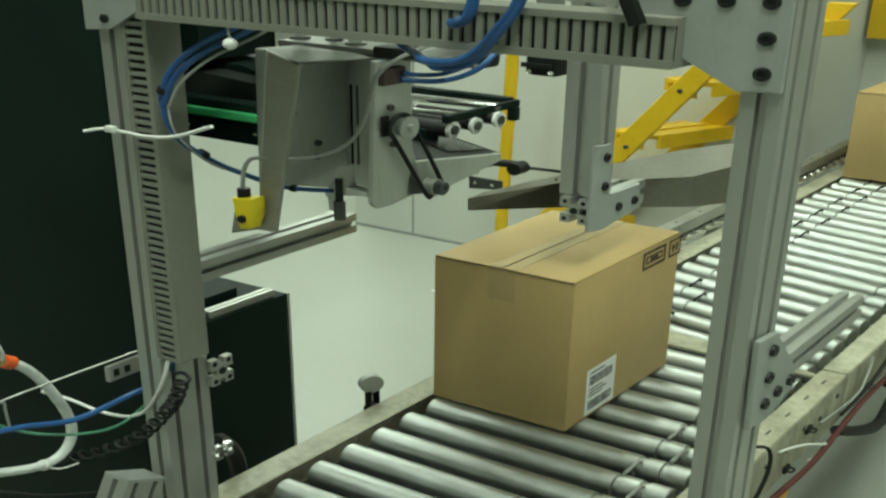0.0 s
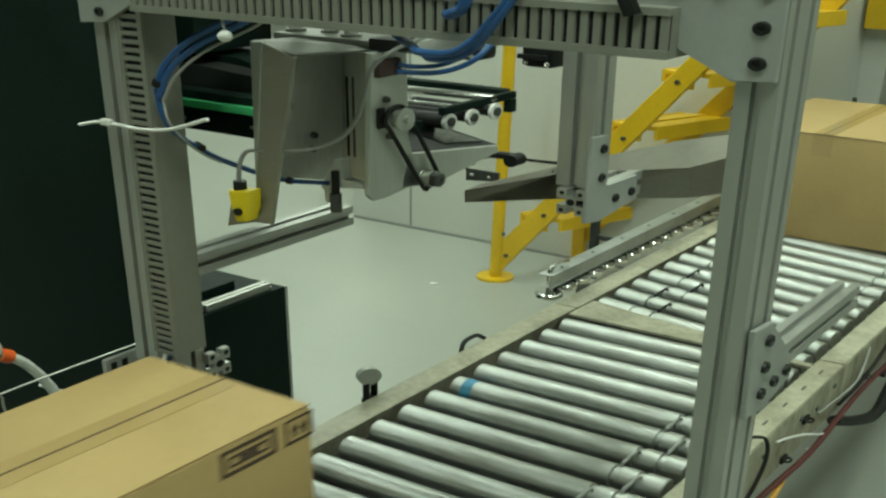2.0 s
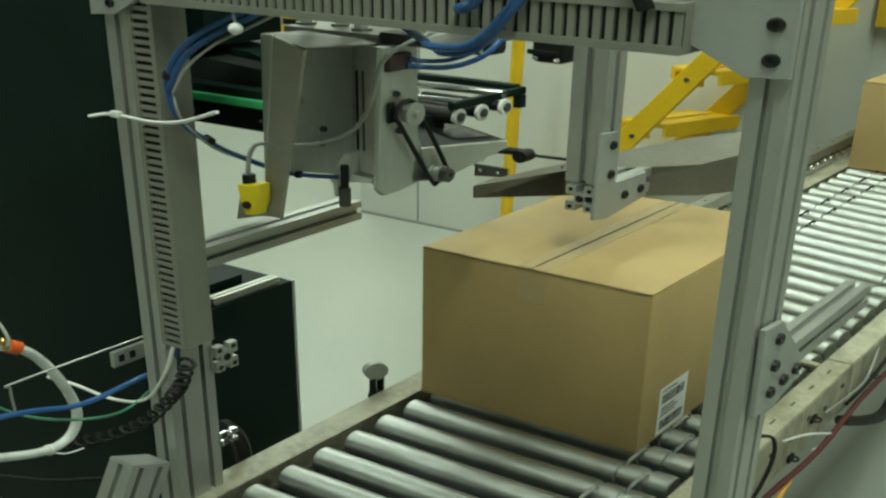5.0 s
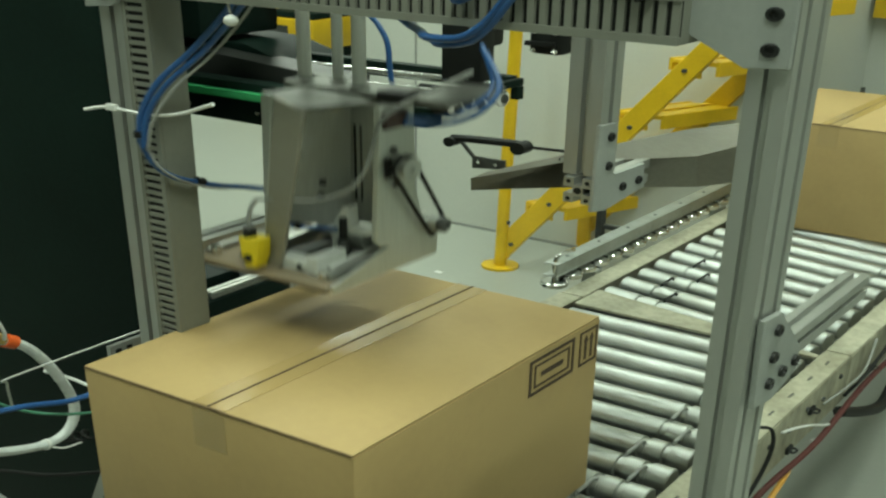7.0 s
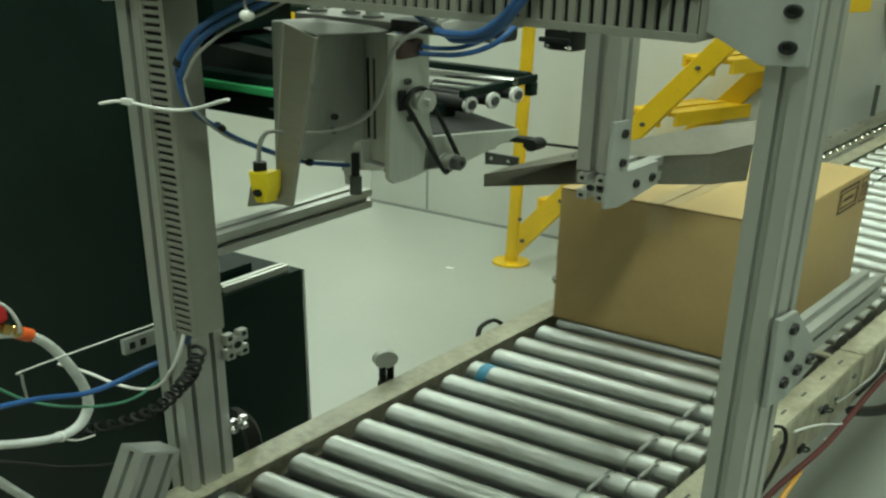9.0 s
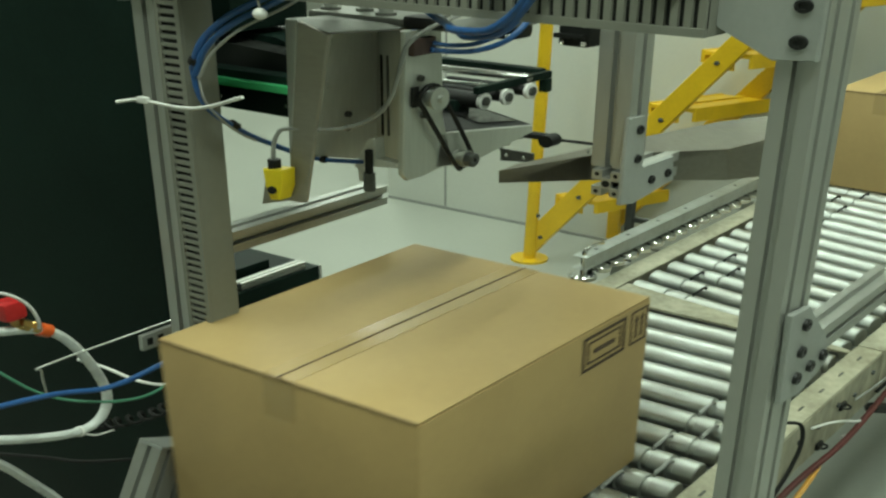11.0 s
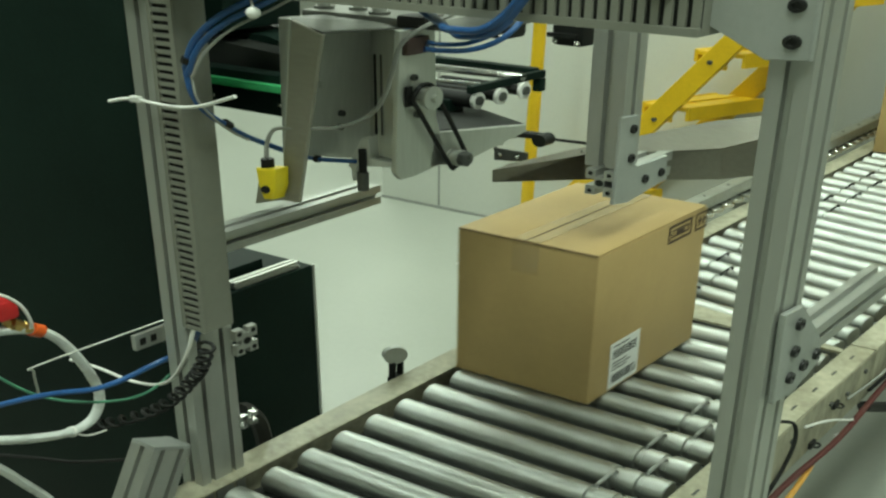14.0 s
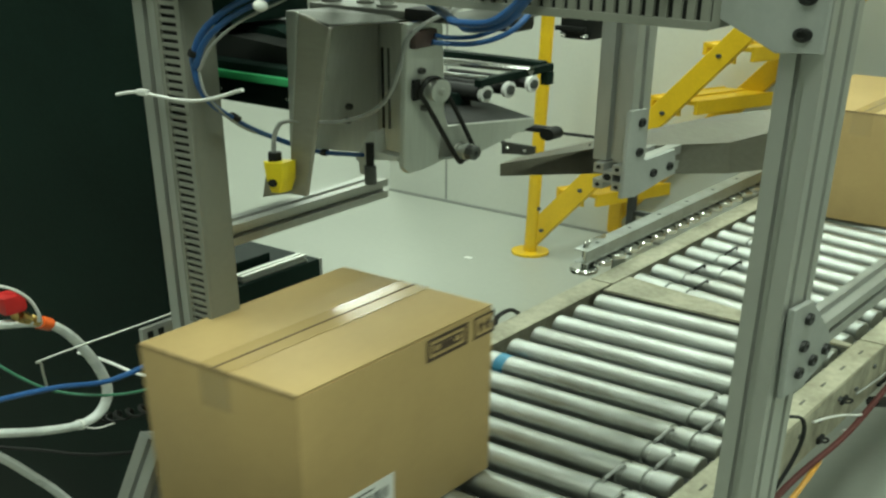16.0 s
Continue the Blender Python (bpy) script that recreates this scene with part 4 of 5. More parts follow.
part("guard_top", hexa([(0.0904, -0.5457, 1.6096), (0.1567, -0.5534, 1.5971), (0.195, -0.405, 1.592), (0.058, -0.39, 1.595)], [(0.0904, -0.5457, 1.6057), (0.1567, -0.5534, 1.5932), (0.195, -0.405, 1.588), (0.058, -0.39, 1.591)]), GRIMY_SHADED, head, smooth=15)
part("black_seal", tube([(0.080, -0.508, 1.597), (0.10, -0.46, 1.597), (0.125, -0.41, 1.597)], 0.004, 6, 3), RUBBER, head)
part("cable_clamp", box((0.185, -0.46, 1.594), (0.225, -0.43, 1.612), 0.004), RUBBER, head)
part("slot_strip", box((0.1185, -0.4195, 1.41), (0.1215, -0.4175, 1.54)), RUBBER, head)
part("slot_strip", box((0.1280, -0.4195, 1.41), (0.1305, -0.4175, 1.54)), DARKSTEEL, head)
side = part("side_plate", slab([(-0.478, 1.592), (-0.412, 1.592), (-0.410, 1.450), (-0.388, 1.372), (-0.452, 1.364), (-0.476, 1.364), (-0.487, 1.376)], "u", 0.196, 0.204, 0.001), STEEL, head, "stainless side plate carrying the belt drive")
pulley = part("upper_pulley", lathe((0.205, -0.440, 1.489), (1, 0, 0), [(0, 0.018), (0.004, 0.018), (0.005, 0.014), (0.014, 0.014), (0.015, 0.018), (0.018, 0.018), (0.018, 0.006), (0.024, 0.006)], 20), STEEL, head)
low_pulley = part("lower_pulley", lathe((0.205, -0.380, 1.379), (1, 0, 0), [(0, 0.013), (0.003, 0.013), (0.004, 0.010), (0.010, 0.010), (0.011, 0.0135), (0.016, 0.0135)], 20), STEEL, head)
part("knob", lathe((0.2215, -0.380, 1.379), (1, 0, 0), [(0, 0.0125), (0.008, 0.0125), (0.010, 0.010), (0.010, 0.004), (0.007, 0.0035)], 8), DARKSTEEL, low_pulley)
part("belt", tube([(0.214, -0.458, 1.474), (0.214, -0.468, 1.492), (0.214, -0.452, 1.509), (0.214, -0.432, 1.506), (0.214, -0.420, 1.487), (0.214, -0.364, 1.386), (0.214, -0.368, 1.370), (0.214, -0.384, 1.365), (0.214, -0.396, 1.372), (0.214, -0.458, 1.474)], 0.0033, 6, 5), RUBBER, head, "black toothed belt")
part("bracket", box((0.205, -0.472, 1.478), (0.209, -0.460, 1.510), 0.002), RUBBER, head)
for bv, bz in ((-0.455, 1.521), (-0.450, 1.463)):
    part("screw", bolt((0.2045, bv, bz), (1, 0, 0), 0.005, 0.005), DARKSTEEL, head)
for bz in (1.455, 1.432):
    part("screw", bolt((0.112 if bz > 1.45 else 0.109, -0.475, bz), (1, 0, 0), 0.005, 0.005), DARKSTEEL, head)
for ru, rv, rr in ((0.054, -0.43, 0.0085), (0.096, -0.418, 0.0068), (0.142, -0.435, 0.0085)):
    part("guide_rod", rod((ru, rv, 1.606), (ru, rv, 2.32), rr, 14), STEEL, head, "polished steel guide rod")
    part("collar", rod((ru, rv, 1.606), (ru, rv, 1.610), rr + 0.004, 14), GRIMY_SHADED, head)
part("back_arm", box((0.1985, -0.43, 1.588), (0.262, -0.30, 1.598), 0.002), GRIMY_SHADED, head)
chain = part("valve_strip", box((0.188, -0.335, 1.606), (0.245, -0.305, 1.88), 0.003), RUBBER, head, "black valve manifold strip")
for k in range(6):
    part("port", box((0.229, -0.338, 1.675 + 0.034 * k), (0.237, -0.3352, 1.693 + 0.034 * k)), WHITEPL, chain)
part("hose", tube([(0.213, -0.445, 1.563), (0.222, -0.43, 1.560), (0.245, -0.415, 1.560), (0.267, -0.40, 1.568), (0.285, -0.385, 1.585), (0.288, -0.36, 1.615), (0.255, -0.34, 1.66)], 0.0040, 10, 6), BLUE, head, "blue air hose")
part("hose", tube([(0.213, -0.440, 1.573), (0.222, -0.43, 1.569), (0.242, -0.41, 1.569), (0.260, -0.395, 1.578), (0.274, -0.38, 1.592), (0.276, -0.355, 1.618), (0.248, -0.338, 1.67)], 0.0034, 8, 6), BLUE, head, "blue air hose")
part("manifold", box((0.1965, -0.474, 1.556), (0.212, -0.432, 1.582), 0.003), MANIFOLD, head, "dark brown hose manifold")
part("sensor_cable", tube([(0.0817, -0.5736, 1.3903), (0.0792, -0.5682, 1.4196), (0.0807, -0.5618, 1.4365), (0.0889, -0.5563, 1.4439), (0.1275, -0.5498, 1.4484), (0.1664, -0.5463, 1.4559), (0.2046, -0.5408, 1.4762), (0.2234, -0.5343, 1.5045), (0.2304, -0.5257, 1.543), (0.2316, -0.5122, 1.5797), (0.2408, -0.4837, 1.6028), (0.255, -0.44, 1.62), (0.27, -0.39, 1.64)], 0.0029, 8, 6), GREYCABLE, head, "grey sensor cable")
sensor = part("sensor", slab([(0.0721, 1.3835), (0.1057, 1.3883), (0.1024, 1.3585), (0.0971, 1.3373), (0.0817, 1.3345), (0.075, 1.3566)], "v", -0.5833, -0.5611, 0.002), LEMON, head, "yellow photo sensor")
part("lens", rod((0.0884, -0.5837, 1.3527), (0.0884, -0.5871, 1.3527), 0.006, 12), RUBBER, sensor)
part("plug", rod((0.0836, -0.5736, 1.3835), (0.0836, -0.5736, 1.3989), 0.008, 10), RUBBER, sensor)
part("guard_stay", box((0.102, -0.548, 1.50), (0.110, -0.503, 1.510), 0.001), STEEL, head)
part("guard_stay", box((0.108, -0.548, 1.562), (0.116, -0.503, 1.572), 0.001), STEEL, head)
part("sensor_plate", slab([(0.0432, 1.3604), (0.0326, 1.3066), (0.0827, 1.3244), (0.0827, 1.3633)], "v", -0.5482, -0.5443, 0.001), SHEET, head)
# the hoses between beam and pad: a lower and an upper length that tilt as the head goes down
HOSE_END = Vector((0.146, -0.49, 1.386))
HOSE_BEND = Vector((0.026, -0.632, 1.540))
HOSE_HINGE = Vector((0.066, -0.500, 1.386))


def hose_piece(name, points, r, mat, origin, label):
    ob = new(name, mesh_of(tube(points, r, 10, 6), mat, name, origin))
    ob.parent = head
    ob["label"] = label
    ORIGIN[ob.name] = origin
    return ob


part("pad_hose", tube([(0.066, -0.503, 1.384), (0.085, -0.500, 1.382), (0.106, -0.495, 1.382), tuple(HOSE_END)], 0.0036, 10, 6), BLUE, head, "blue air hose to the pad")
part("hose_tie", rod((0.090, -0.499, 1.382), (0.096, -0.498, 1.382), 0.006, 8), RUBBER, head)
lower_hose = hose_piece("lower_hose", [tuple(HOSE_BEND), (0.030, -0.630, 1.502), (0.033, -0.613, 1.470), (0.027, -0.56, 1.427), (0.026, -0.518, 1.400), (0.052, -0.500, 1.386), (0.078, -0.480, 1.386)], 0.0040, BLUE, HOSE_HINGE, "blue air hose to the head")
part("pale_wire", tube([(0.034, -0.632, 1.53), (0.038, -0.63, 1.495), (0.040, -0.610, 1.462), (0.031, -0.575, 1.432), (0.027, -0.545, 1.412)], 0.0018, 8, 6), GREYCABLE, lower_hose, "thin pale wire beside the hose")
part("hose_tie", rod((0.030, -0.585, 1.449), (0.028, -0.575, 1.441), 0.0064, 8), RUBBER, lower_hose)
upper_hose = hose_piece("upper_hose", [tuple(HOSE_BEND), (0.043, -0.632, 1.580), (0.076, -0.622, 1.618), (0.120, -0.595, 1.652), (0.18, -0.582, 1.695), (0.24, -0.58, 1.745), (0.29, -0.58, 1.80)], 0.0044, BLUE, HOSE_BEND, "blue air hose from the beam")
part("second_hose", tube([(0.031, -0.634, 1.532), (0.050, -0.632, 1.573), (0.083, -0.620, 1.610), (0.126, -0.592, 1.643), (0.186, -0.580, 1.686), (0.246, -0.578, 1.736), (0.296, -0.578, 1.79)], 0.0040, 10, 6), BLUE, upper_hose)
part("pale_wire", tube([(0.038, -0.634, 1.53), (0.058, -0.632, 1.566), (0.090, -0.618, 1.602), (0.132, -0.588, 1.635), (0.192, -0.578, 1.678), (0.252, -0.576, 1.728), (0.30, -0.576, 1.78)], 0.0020, 8, 6), GREYCABLE, upper_hose, "thin pale wire beside the hose")
part("hose_tie", rod((0.030, -0.632, 1.548), (0.033, -0.632, 1.556), 0.0085, 8), RUBBER, upper_hose)
part("bracket_foot", slab([(0.130, 1.374), (0.153, 1.424), (0.164, 1.427), (0.164, 1.393), (0.1955, 1.393), (0.1955, 1.385), (0.143, 1.378), (0.143, 1.352), (0.137, 1.352), (0.137, 1.374)], "v", -0.487, -0.470, 0.001), PALEMETAL, head, "pale aluminium lug")
part("foot_screw", rod((0.158, -0.492, 1.372), (0.158, -0.492, 1.408), 0.0050, 10), RUBBER, head)
part("foot_nut", rod((0.158, -0.492, 1.342), (0.158, -0.492, 1.3715), 0.0072, 12), DARKSTEEL, head)


pad = new("pad", mesh_of(slab([(-0.012, -0.575), (0.197, -0.575), (0.197, -0.368), (-0.012, -0.368)], "z", 1.320, 1.330, 0.002), ACRYLIC, "pad", PIVOT))
pad.parent = head
pad["label"] = "hinged applicator pad with clear edge"
ORIGIN[pad.name] = PIVOT
part("inner_plate", box((0.075, -0.525, 1.331), (0.165, -0.42, 1.336), 0.001), DARKSTEEL, pad, "dark inner plate")
part("frame_bar", box((0.066, -0.552, 1.331), (0.168, -0.527, 1.351), 0.003), PALEMETAL, pad, "pale machined front bar")
part("frame_bar", box((0.052, -0.418, 1.331), (0.168, -0.400, 1.349), 0.003), PALEMETAL, pad)
for su, sv in ((0.085, -0.5525), (0.14, -0.5525)):
    part("screw", bolt((su, sv, 1.341), (0, -1, 0), 0.004, 0.002), OXIDE, pad)
part("arm", slab([(-0.54, 1.331), (-0.44, 1.331), (-0.35, 1.36), (-0.35, 1.382), (-0.37, 1.382), (-0.44, 1.352), (-0.54, 1.345)], "u", 0.17, 0.178, 0.001), PALEMETAL, pad)
part("arm", slab([(-0.54, 1.331), (-0.44, 1.331), (-0.35, 1.36), (-0.35, 1.382), (-0.37, 1.382), (-0.44, 1.352), (-0.54, 1.345)], "u", 0.055, 0.063, 0.001), STEEL, pad)
part("cheek", slab([(-0.362, 1.318), (-0.566, 1.316), (-0.570, 1.328), (-0.45, 1.366), (-0.40, 1.374), (-0.358, 1.372)], "u", 0.198, 0.204, 0.001), STEEL, pad)
part("hinge_pin", rod((0.05, -0.36, 1.37), (0.2, -0.36, 1.37), 0.006, 10), STEEL, pad)
part("block", box((0.02, -0.50, 1.331), (0.05, -0.44, 1.346), 0.002), STEEL, pad)
part("block", box((0.152, -0.555, 1.331), (0.169, -0.50, 1.362), 0.003), PALEMETAL, pad)
part("edge_rail", box((0.186, -0.56, 1.331), (0.193, -0.38, 1.343), 0.001), ZINC, pad)
part("edge_rail", box((-0.006, -0.56, 1.331), (0.0, -0.38, 1.340), 0.001), ZINC, pad)
part("hinge_block", box((0.14, -0.47, 1.35), (0.17, -0.44, 1.375), 0.003), PLATE, pad)
for fu, fv in ((0.006, -0.555), (0.18, -0.555), (0.18, -0.39), (0.006, -0.39)):
    part("fitting", rod((fu, fv, 1.331), (fu, fv, 1.343), 0.007, 10), CHROME, pad)
part("sealing_skirt", box((-0.010, -0.573, 1.3172), (0.195, -0.370, 1.3196)), RUBBER, pad, "dark foam face")


# ---- cartons ----
def carton(w, l, h, label, mark, name="carton"):
    """A taped carton; its origin is the front bottom edge where it meets the far rail."""
    ob = thing(name, (0, 0, 0), label, "box", "cartons on the conveyor")
    t = 0.004
    part("body", box((0, 0, 0.0005), (w, l, h - t - 0.0005), 0.0035), CARD, ob)
    part("flap", box((0.0012, 0.0012, h - t), (w / 2 - 0.0014, l - 0.0012, h), 0.0012), CARD, ob)
    part("flap", box((w / 2 + 0.0014, 0.0012, h - t), (w - 0.0012, l - 0.0012, h), 0.0012), CARD, ob)
    part("tape", box((w / 2 - 0.024, 0.0012, h + 0.0004), (w / 2 + 0.024, l - 0.0012, h + 0.0008)), TAPE, ob, "clear packing tape along the seam")
    # Strip carries the flap's edge and its painted shadow line.
    part("flap_edge", box((0.002, -0.0006, h - 0.0044), (w - 0.002, 0.0011, h - 0.0005)), FLUTE, ob, "corrugated flap edge, darkened for its thin shadow")
    part("seam", box((w / 2 - 0.0016, 0.0, h + 0.001), (w / 2 + 0.0016, l, h + 0.0014)), SEAM, ob)
    # printed handling marks high on the side
    x0, x1 = w + 0.0004, w + 0.0009
    v0, v1, z0, z1 = mark
    fr = 0.006
    bm = box((x0, v0, z0), (x1, v1, z0 + fr))
    box((x0, v0, z1 - fr), (x1, v1, z1), 0, bm)
    box((x0, v0, z0 + fr), (x1, v0 + fr, z1 - fr), 0, bm)
    box((x0, v1 - fr, z0 + fr), (x1, v1, z1 - fr), 0, bm)
    part("printed_frame", bm, INK, ob, "dark printed frame", smooth=0)
    g, fr2 = 0.012, 0.004
    bm = box((x0, v0 + g, z0 + g), (x1, v1 - g, z0 + g + fr2))
    box((x0, v0 + g, z1 - g - fr2), (x1, v1 - g, z1 - g), 0, bm)
    box((x0, v0 + g, z0 + g + fr2), (x1, v0 + g + fr2, z1 - g - fr2), 0, bm)
    box((x0, v1 - g - fr2, z0 + g + fr2), (x1, v1 - g, z1 - g - fr2), 0, bm)
    part("printed_inner_frame", bm, INK, ob, smooth=0)
    zm = (z0 + z1) / 2
    part("printed_line", box((x0, v0 + 0.028, zm - 0.005), (x1, v1 - 0.028, zm + 0.004)), INK, ob, "illegible printed word", smooth=0)
    a0, a1 = v1 + 0.014, v1 + 0.060
    bm = box((x0, a0, z0), (x1, a1, z0 + 0.005))
    box((x0, a0, z1 - 0.004), (x1, a1, z1), 0, bm)
    box((x0, a0, z0 + 0.005), (x1, a0 + 0.004, z1 - 0.004), 0, bm)
    box((x0, a1 - 0.004, z0 + 0.005), (x1, a1, z1 - 0.004), 0, bm)
    part("printed_arrow_frame", bm, INK, ob, smooth=0)
    for c in (a0 + 0.016, a0 + 0.031):
        zt = z1 - 0.022
        arrow = [(c - 0.003, z0 + 0.010), (c + 0.003, z0 + 0.010), (c + 0.003, zt), (c + 0.0065, zt), (c, z1 - 0.009), (c - 0.0065, zt), (c - 0.003, zt)]
        part("printed_arrow", slab(arrow, "u", x0, x1), INK, ob, "dark printed this-way-up arrow", smooth=0)
    part("tape_end", box((w / 2 - 0.024, -0.0005, h - 0.072), (w / 2 + 0.024, -0.0001, h - 0.006)), TAPE, ob, "end of the clear tape folded over the edge")
    return ob


def shipping_label(ob, w):
    """A white barcode label low on the side."""
    x = w + 0.0004
    lab = part("paper_label", box((x, 0.062, 0.008), (x + 0.0006, 0.162, 0.118)), PAPER, ob, "white paper label with bars", smooth=0)
    bm = bmesh.new()
    rng = random.Random(5)
    for z0, z1 in ((0.018, 0.040), (0.078, 0.100)):
        s = 0.072
        while s < 0.15:
            wd = rng.choice((0.0015, 0.003, 0.0045))
            box((x + 0.0007, s, z0), (x + 0.001, s + wd, z1), 0, bm)
            s += wd + rng.choice((0.002, 0.003))
    for z in (0.05, 0.058, 0.066, 0.107):
        box((x + 0.0007, 0.072, z), (x + 0.001, 0.072 + rng.uniform(0.04, 0.08), z + 0.003), 0, bm)
    part("barcode_print", bm, PRINT, lab, smooth=0)


BW, BL, BH = 0.398, 0.512, 0.350
SW, SL, SH = 0.256, 0.376, 0.344
UB = -0.008
boxes = {
    "A": carton(SW, SL, SH, "small taped brown cardboard carton with white label", (0.232, 0.318, 0.292, 0.334)),
    "B": carton(BW, BL, BH, "large taped brown cardboard carton with printed marks", (0.335, 0.445, 0.272, 0.338)),
    "C": carton(BW, BL, BH, "large brown cardboard carton with shiny clear tape", (0.335, 0.445, 0.272, 0.338)),
    "E": carton(SW, SL, SH, "small taped brown cardboard carton with white label", (0.232, 0.318, 0.292, 0.334)),
    "F": carton(BW, BL, BH, "large taped brown cardboard carton with printed marks", (0.335, 0.445, 0.272, 0.338)),
}
shipping_label(boxes["A"], SW)
shipping_label(boxes["E"], SW)
shipping_label(boxes["C"], BW)
shipping_label(boxes["B"], BW)


def applied_label():
    ob = thing("applied_label", (0, 0, 0), "glossy black printed label freshly stuck on the carton", "label", "applied labels")
    part("film", box((0, 0, 0), (0.168, 0.085, 0.0008)), BLACKFILM, ob, smooth=0)
    rng = random.Random(9)
    for k in range(34):
        a, b = rng.uniform(0.004, 0.16) if k < 14 else 0.160 - abs(rng.gauss(0, 0.022)), rng.uniform(0.004, 0.08)
        part("fleck", box((a, b, 0.0009), (min(a + rng.uniform(0.001, 0.014), 0.167), b + rng.uniform(0.0005, 0.0012), 0.0011)), PAPER, ob, smooth=0)
    return ob


labels = {"B": applied_label(), "C": applied_label()}


# ---- what moves ----
def along(rows, t):
    """Where a carton's front edge is at t, from rows of (seconds, v)."""
    if t <= rows[0][0]:
        (t0, a), (t1, b) = rows[0], rows[1]
        return a + (b - a) / (t1 - t0) * (t - t0)
    for (t0, a), (t1, b) in zip(rows, rows[1:]):
        if t <= t1:
            return a + (b - a) * (t - t0) / (t1 - t0)
    return rows[-1][1]


FEED = [(0, 2.12), (0.5, 1.935), (1.0, 1.725), (1.5, 1.49), (2.0, 1.25), (2.5, 1.022), (3.0, 0.80), (3.5, 0.56), (4.0, 0.308), (4.2, 0.196), (4.4, 0.06), (4.55, -0.03), (4.7, -0.085), (4.8, -0.088)]
GO = [(0.0, -0.09), (0.1, -0.105), (0.3, -0.214), (0.5, -0.345), (0.7, -0.475), (0.9, -0.612), (1.1, -0.72), (1.25, -0.758), (1.35, -0.766)]
OUT = [(0.0, -0.768), (0.1, -0.790), (0.2, -0.832), (0.3, -0.885), (0.4, -0.95), (0.5, -1.015), (0.6, -1.083), (0.7, -1.147), (0.8, -1.214), (0.9, -1.29), (1.0, -1.372), (1.1, -1.45), (1.5, -1.75), (1.7, -1.78)]


def shifted(rows, dt):
    return [(t + dt, v) for t, v in rows]


PATHS = {
    "A": [(0, -0.058), (0.2, -0.085), (0.3, -0.100), (0.4, -0.145), (0.6, -0.280), (0.8, -0.410), (1.0, -0.543), (1.2, -0.680), (1.35, -0.742), (1.5, -0.762), (1.6, -0.783), (1.7, -0.835), (1.8, -0.897), (2.0, -1.034), (2.2, -1.176), (2.4, -1.33), (2.8, -1.62), (3.1, -1.75)],
    "B": FEED + shifted(GO, 4.9) + shifted(OUT, 7.38),
    "C": shifted(FEED, 4.98) + shifted(GO, 9.95) + shifted(OUT, 12.6),
    "E": [(0, 5.2), (9.2, 2.72), (10.8, 1.72), (11.3, 1.42), (11.8, 1.12), (12.2, 0.90), (12.5, 0.756), (12.8, 0.605), (13.2, 0.415), (13.4, 0.314), (13.6, 0.207), (13.8, 0.085), (13.9, 0.006), (14.0, -0.060), (14.1, -0.088), (14.3, -0.09), (15.0, -0.095), (15.1, -0.140), (15.2, -0.202), (15.4, -0.330), (15.6, -0.464), (15.8, -0.598), (16.0, -0.734)],
    "F": shifted(FEED, 13.92),
}


def carton_pose(key, t):
    return Matrix.Translation(P(UB, along(PATHS[key], t), ZR + 0.001))


def lift(t):
    """How far the head has come down, 0 to 1."""
    rows = [(0, 0), (6.8, 0), (6.9, 0.12), (7.0, 0.5), (7.1, 0.74), (7.2, 0.96), (7.28, 1.0), (7.32, 1.0), (7.4, 0.82), (7.5, 0.62), (7.6, 0.42), (7.7, 0.3), (7.8, 0.08), (7.88, 0),
            (12.06, 0), (12.2, 0.42), (12.3, 0.74), (12.4, 0.96), (12.46, 1.0), (12.6, 1.0), (12.7, 0.82), (12.8, 0.5), (12.9, 0.36), (13.0, 0.14), (13.1, 0.03), (13.16, 0), (16, 0)]
    return rows


def swing():
    """The pad's turn about its hinge: 172 is folded back, 0 is flat."""
    return [(0, 172), (6.58, 172), (6.66, 120), (6.74, 70), (6.82, 20), (6.9, 0), (7.9, 0), (7.96, 18), (8.04, 50), (8.12, 95), (8.2, 135), (8.28, 172),
            (11.76, 172), (11.84, 130), (11.92, 85), (12.0, 28), (12.08, 0), (13.22, 0), (13.3, 36), (13.36, 78), (13.42, 125), (13.48, 160), (13.54, 172), (16, 172)]


def value(rows, t):
    for (t0, a), (t1, b) in zip(rows, rows[1:]):
        if t <= t1:
            return a + (b - a) * (t - t0) / (t1 - t0)
    return rows[-1][1]


AXIS = (PLAN @ Vector((0, 1, 0))).cross(Vector((0, 0, 1))).normalized()
SWAY = Vector((0, 0, 1)).cross(PLAN @ Vector((1, 0, 0))).normalized()
PAD_REST = P(*(PIVOT - ORIGIN[head.name]))


def head_pose(t):
    return Matrix.Translation(P(0.1, -0.45, 1.6 - LIFT * value(lift(0), t)))


def pad_pose(t):
    return Matrix.Translation(PAD_REST) @ Matrix.Rotation(radians(value(swing(), t)), 4, AXIS)


def deployed(t):
    """How far the pad has swung out, 0 to 1."""
    return 1 - value(swing(), t) / 172


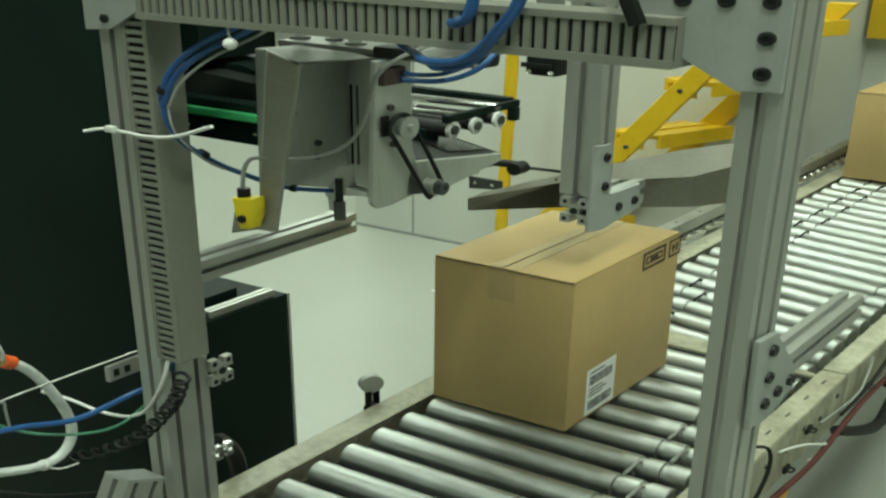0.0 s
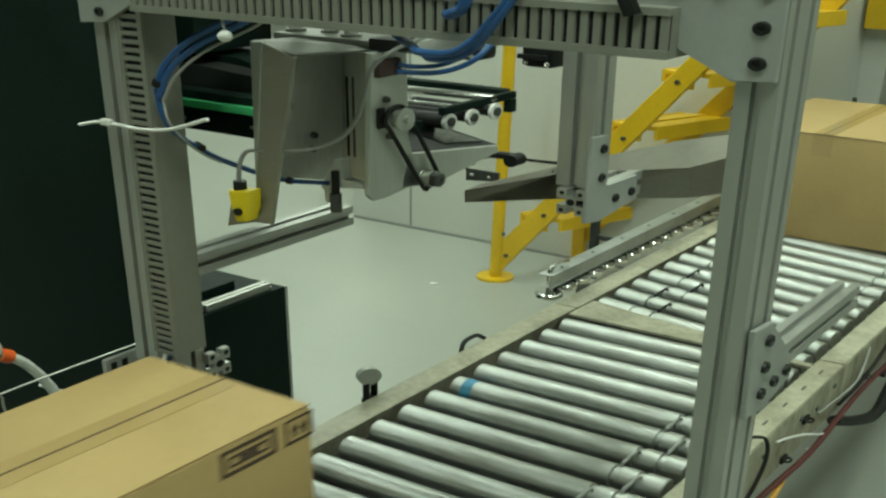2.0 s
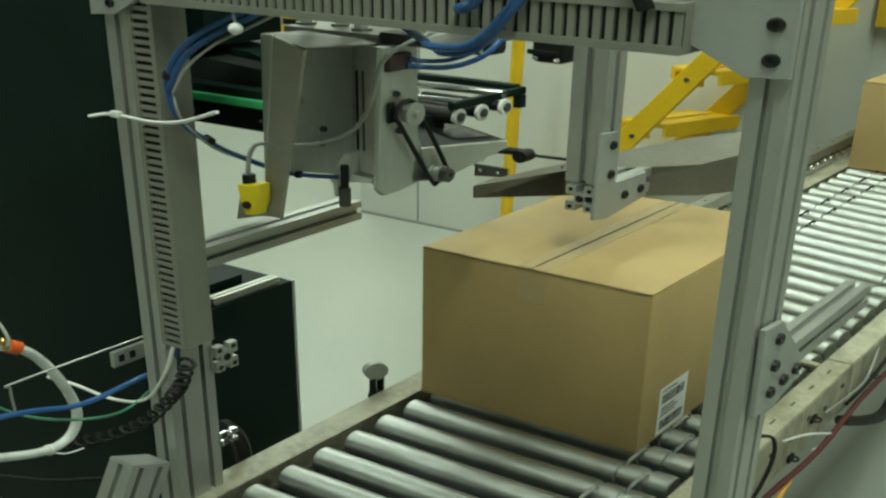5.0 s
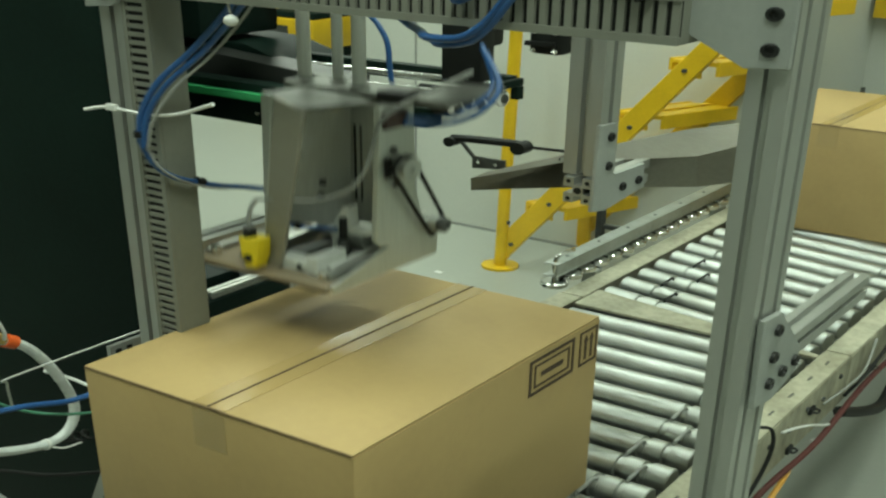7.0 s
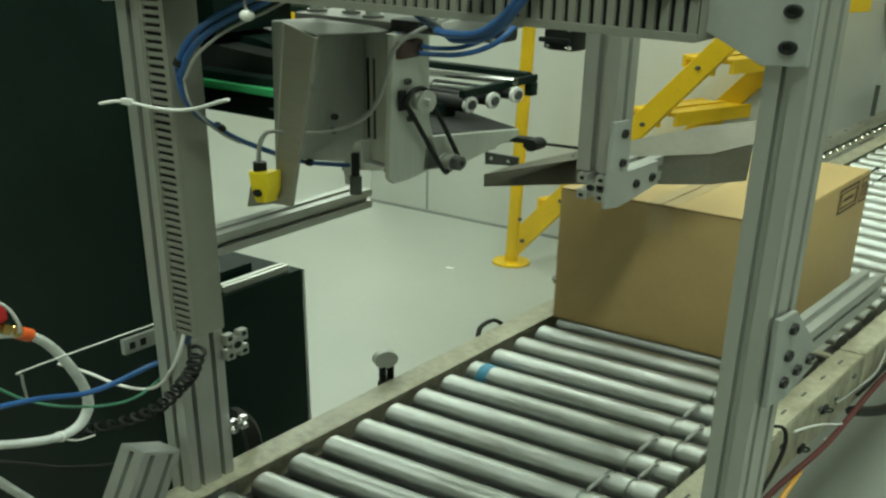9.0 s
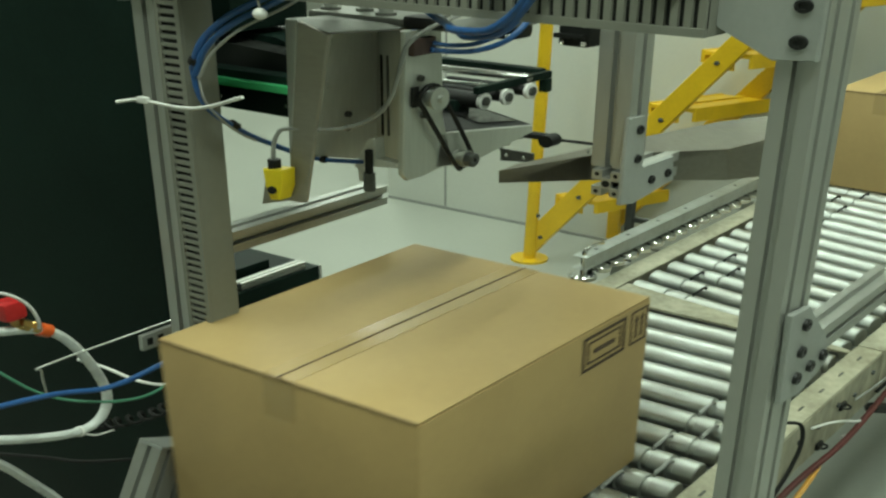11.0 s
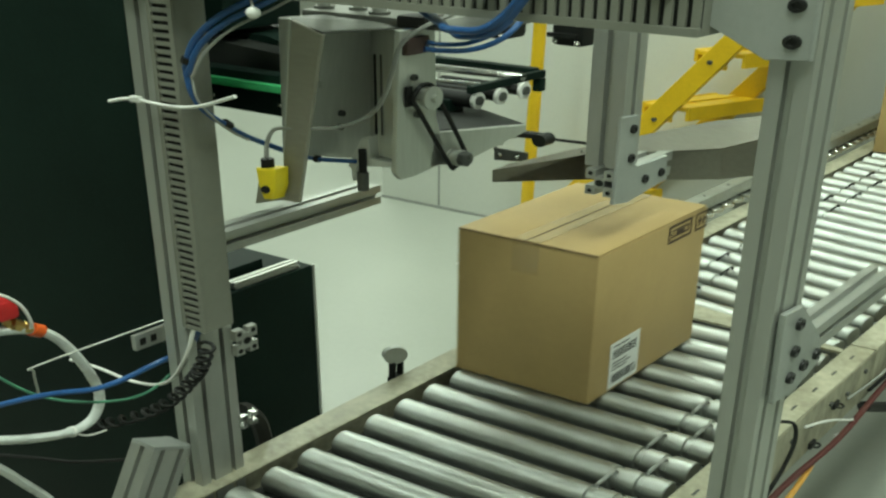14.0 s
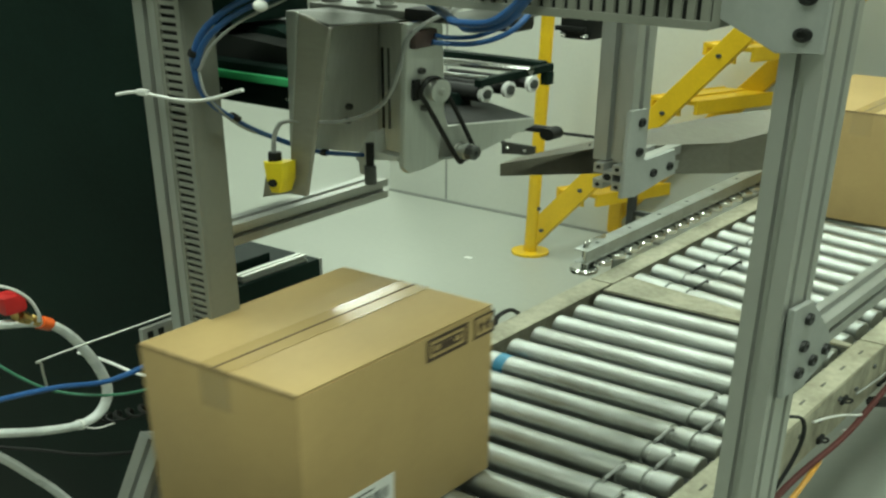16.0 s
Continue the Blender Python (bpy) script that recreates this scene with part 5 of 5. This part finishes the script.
def lower_hose_pose(t):
    out, down = deployed(t), value(lift(0), t)
    rest, level, steep = P(*(HOSE_BEND - HOSE_HINGE)), P(-0.095, -0.165, 0.010), P(-0.045, -0.136, 0.190)
    aim = rest.lerp(level.lerp(steep, down), out)
    hinge = HOSE_HINGE - ORIGIN[head.name] + Vector((0, 0, 0.045 * out + 0.02 * down))
    return Matrix.Translation(P(*hinge)) @ rest.rotation_difference(aim).to_matrix().to_4x4()


def upper_hose_pose(t):
    bend = lower_hose_pose(t) @ P(*(HOSE_BEND - HOSE_HINGE))
    return Matrix.Translation(bend) @ Matrix.Rotation(radians(-15 * deployed(t) - 4 * value(lift(0), t)), 4, SWAY)


def label_on_pad(t):
    return head_pose(t) @ pad_pose(t) @ Matrix.Translation(P(*(Vector((0.004, -0.555, 1.3145)) - PIVOT)))


def label_on_carton(key, t, off):
    return carton_pose(key, t) @ Matrix.Translation(P(*off))


def motions():
    walk(carriage, [(t, Matrix.Translation(P(-5.0 - d, 5.3, 0.0))) for t, d in ((0, -0.9), (5.0, -0.5), (6.6, 0.1), (8.6, 0.12), (9.6, 0.4), (10.6, 1.4), (11.4, 2.5), (16, 2.5))])
    for key, rows in PATHS.items():
        times = sorted({0.0, 16.0} | {t for t, v in rows if 0 < t < 16})
        walk(boxes[key], [(t, carton_pose(key, t)) for t in times])
    walk(head, [(t, head_pose(t)) for t, k in lift(0)])
    beats = sorted({t for t, k in lift(0)} | {t for t, k in swing()})
    walk(lower_hose, [(t, lower_hose_pose(t)) for t in beats])
    walk(upper_hose, [(t, upper_hose_pose(t)) for t in beats])
    walk(pad, [(t, pad_pose(t)) for t, k in swing()])
    for key, taken, down in (("B", 0.0, 7.31), ("C", 10.2, 12.58)):
        times = sorted({t for t, k in lift(0)} | {t for t, k in swing()} | {t for t, v in PATHS[key]} | {taken, max(taken - 1.6, 0.0), down, down + 0.05, 0.0, 16.0})
        front = along(PATHS[key], down)
        spot = (0.004 - UB, -0.555 - front, 0.352)
        rows = []
        for t in times:
            if t < 0 or t > 16:
                continue
            if t < taken:
                rows.append((t, Matrix.Translation(P(-0.45, -0.05, 1.56))))
            elif t <= down:
                rows.append((t, label_on_pad(t)))
            else:
                rows.append((t, label_on_carton(key, t, spot)))
        walk(labels[key], rows)


motions()
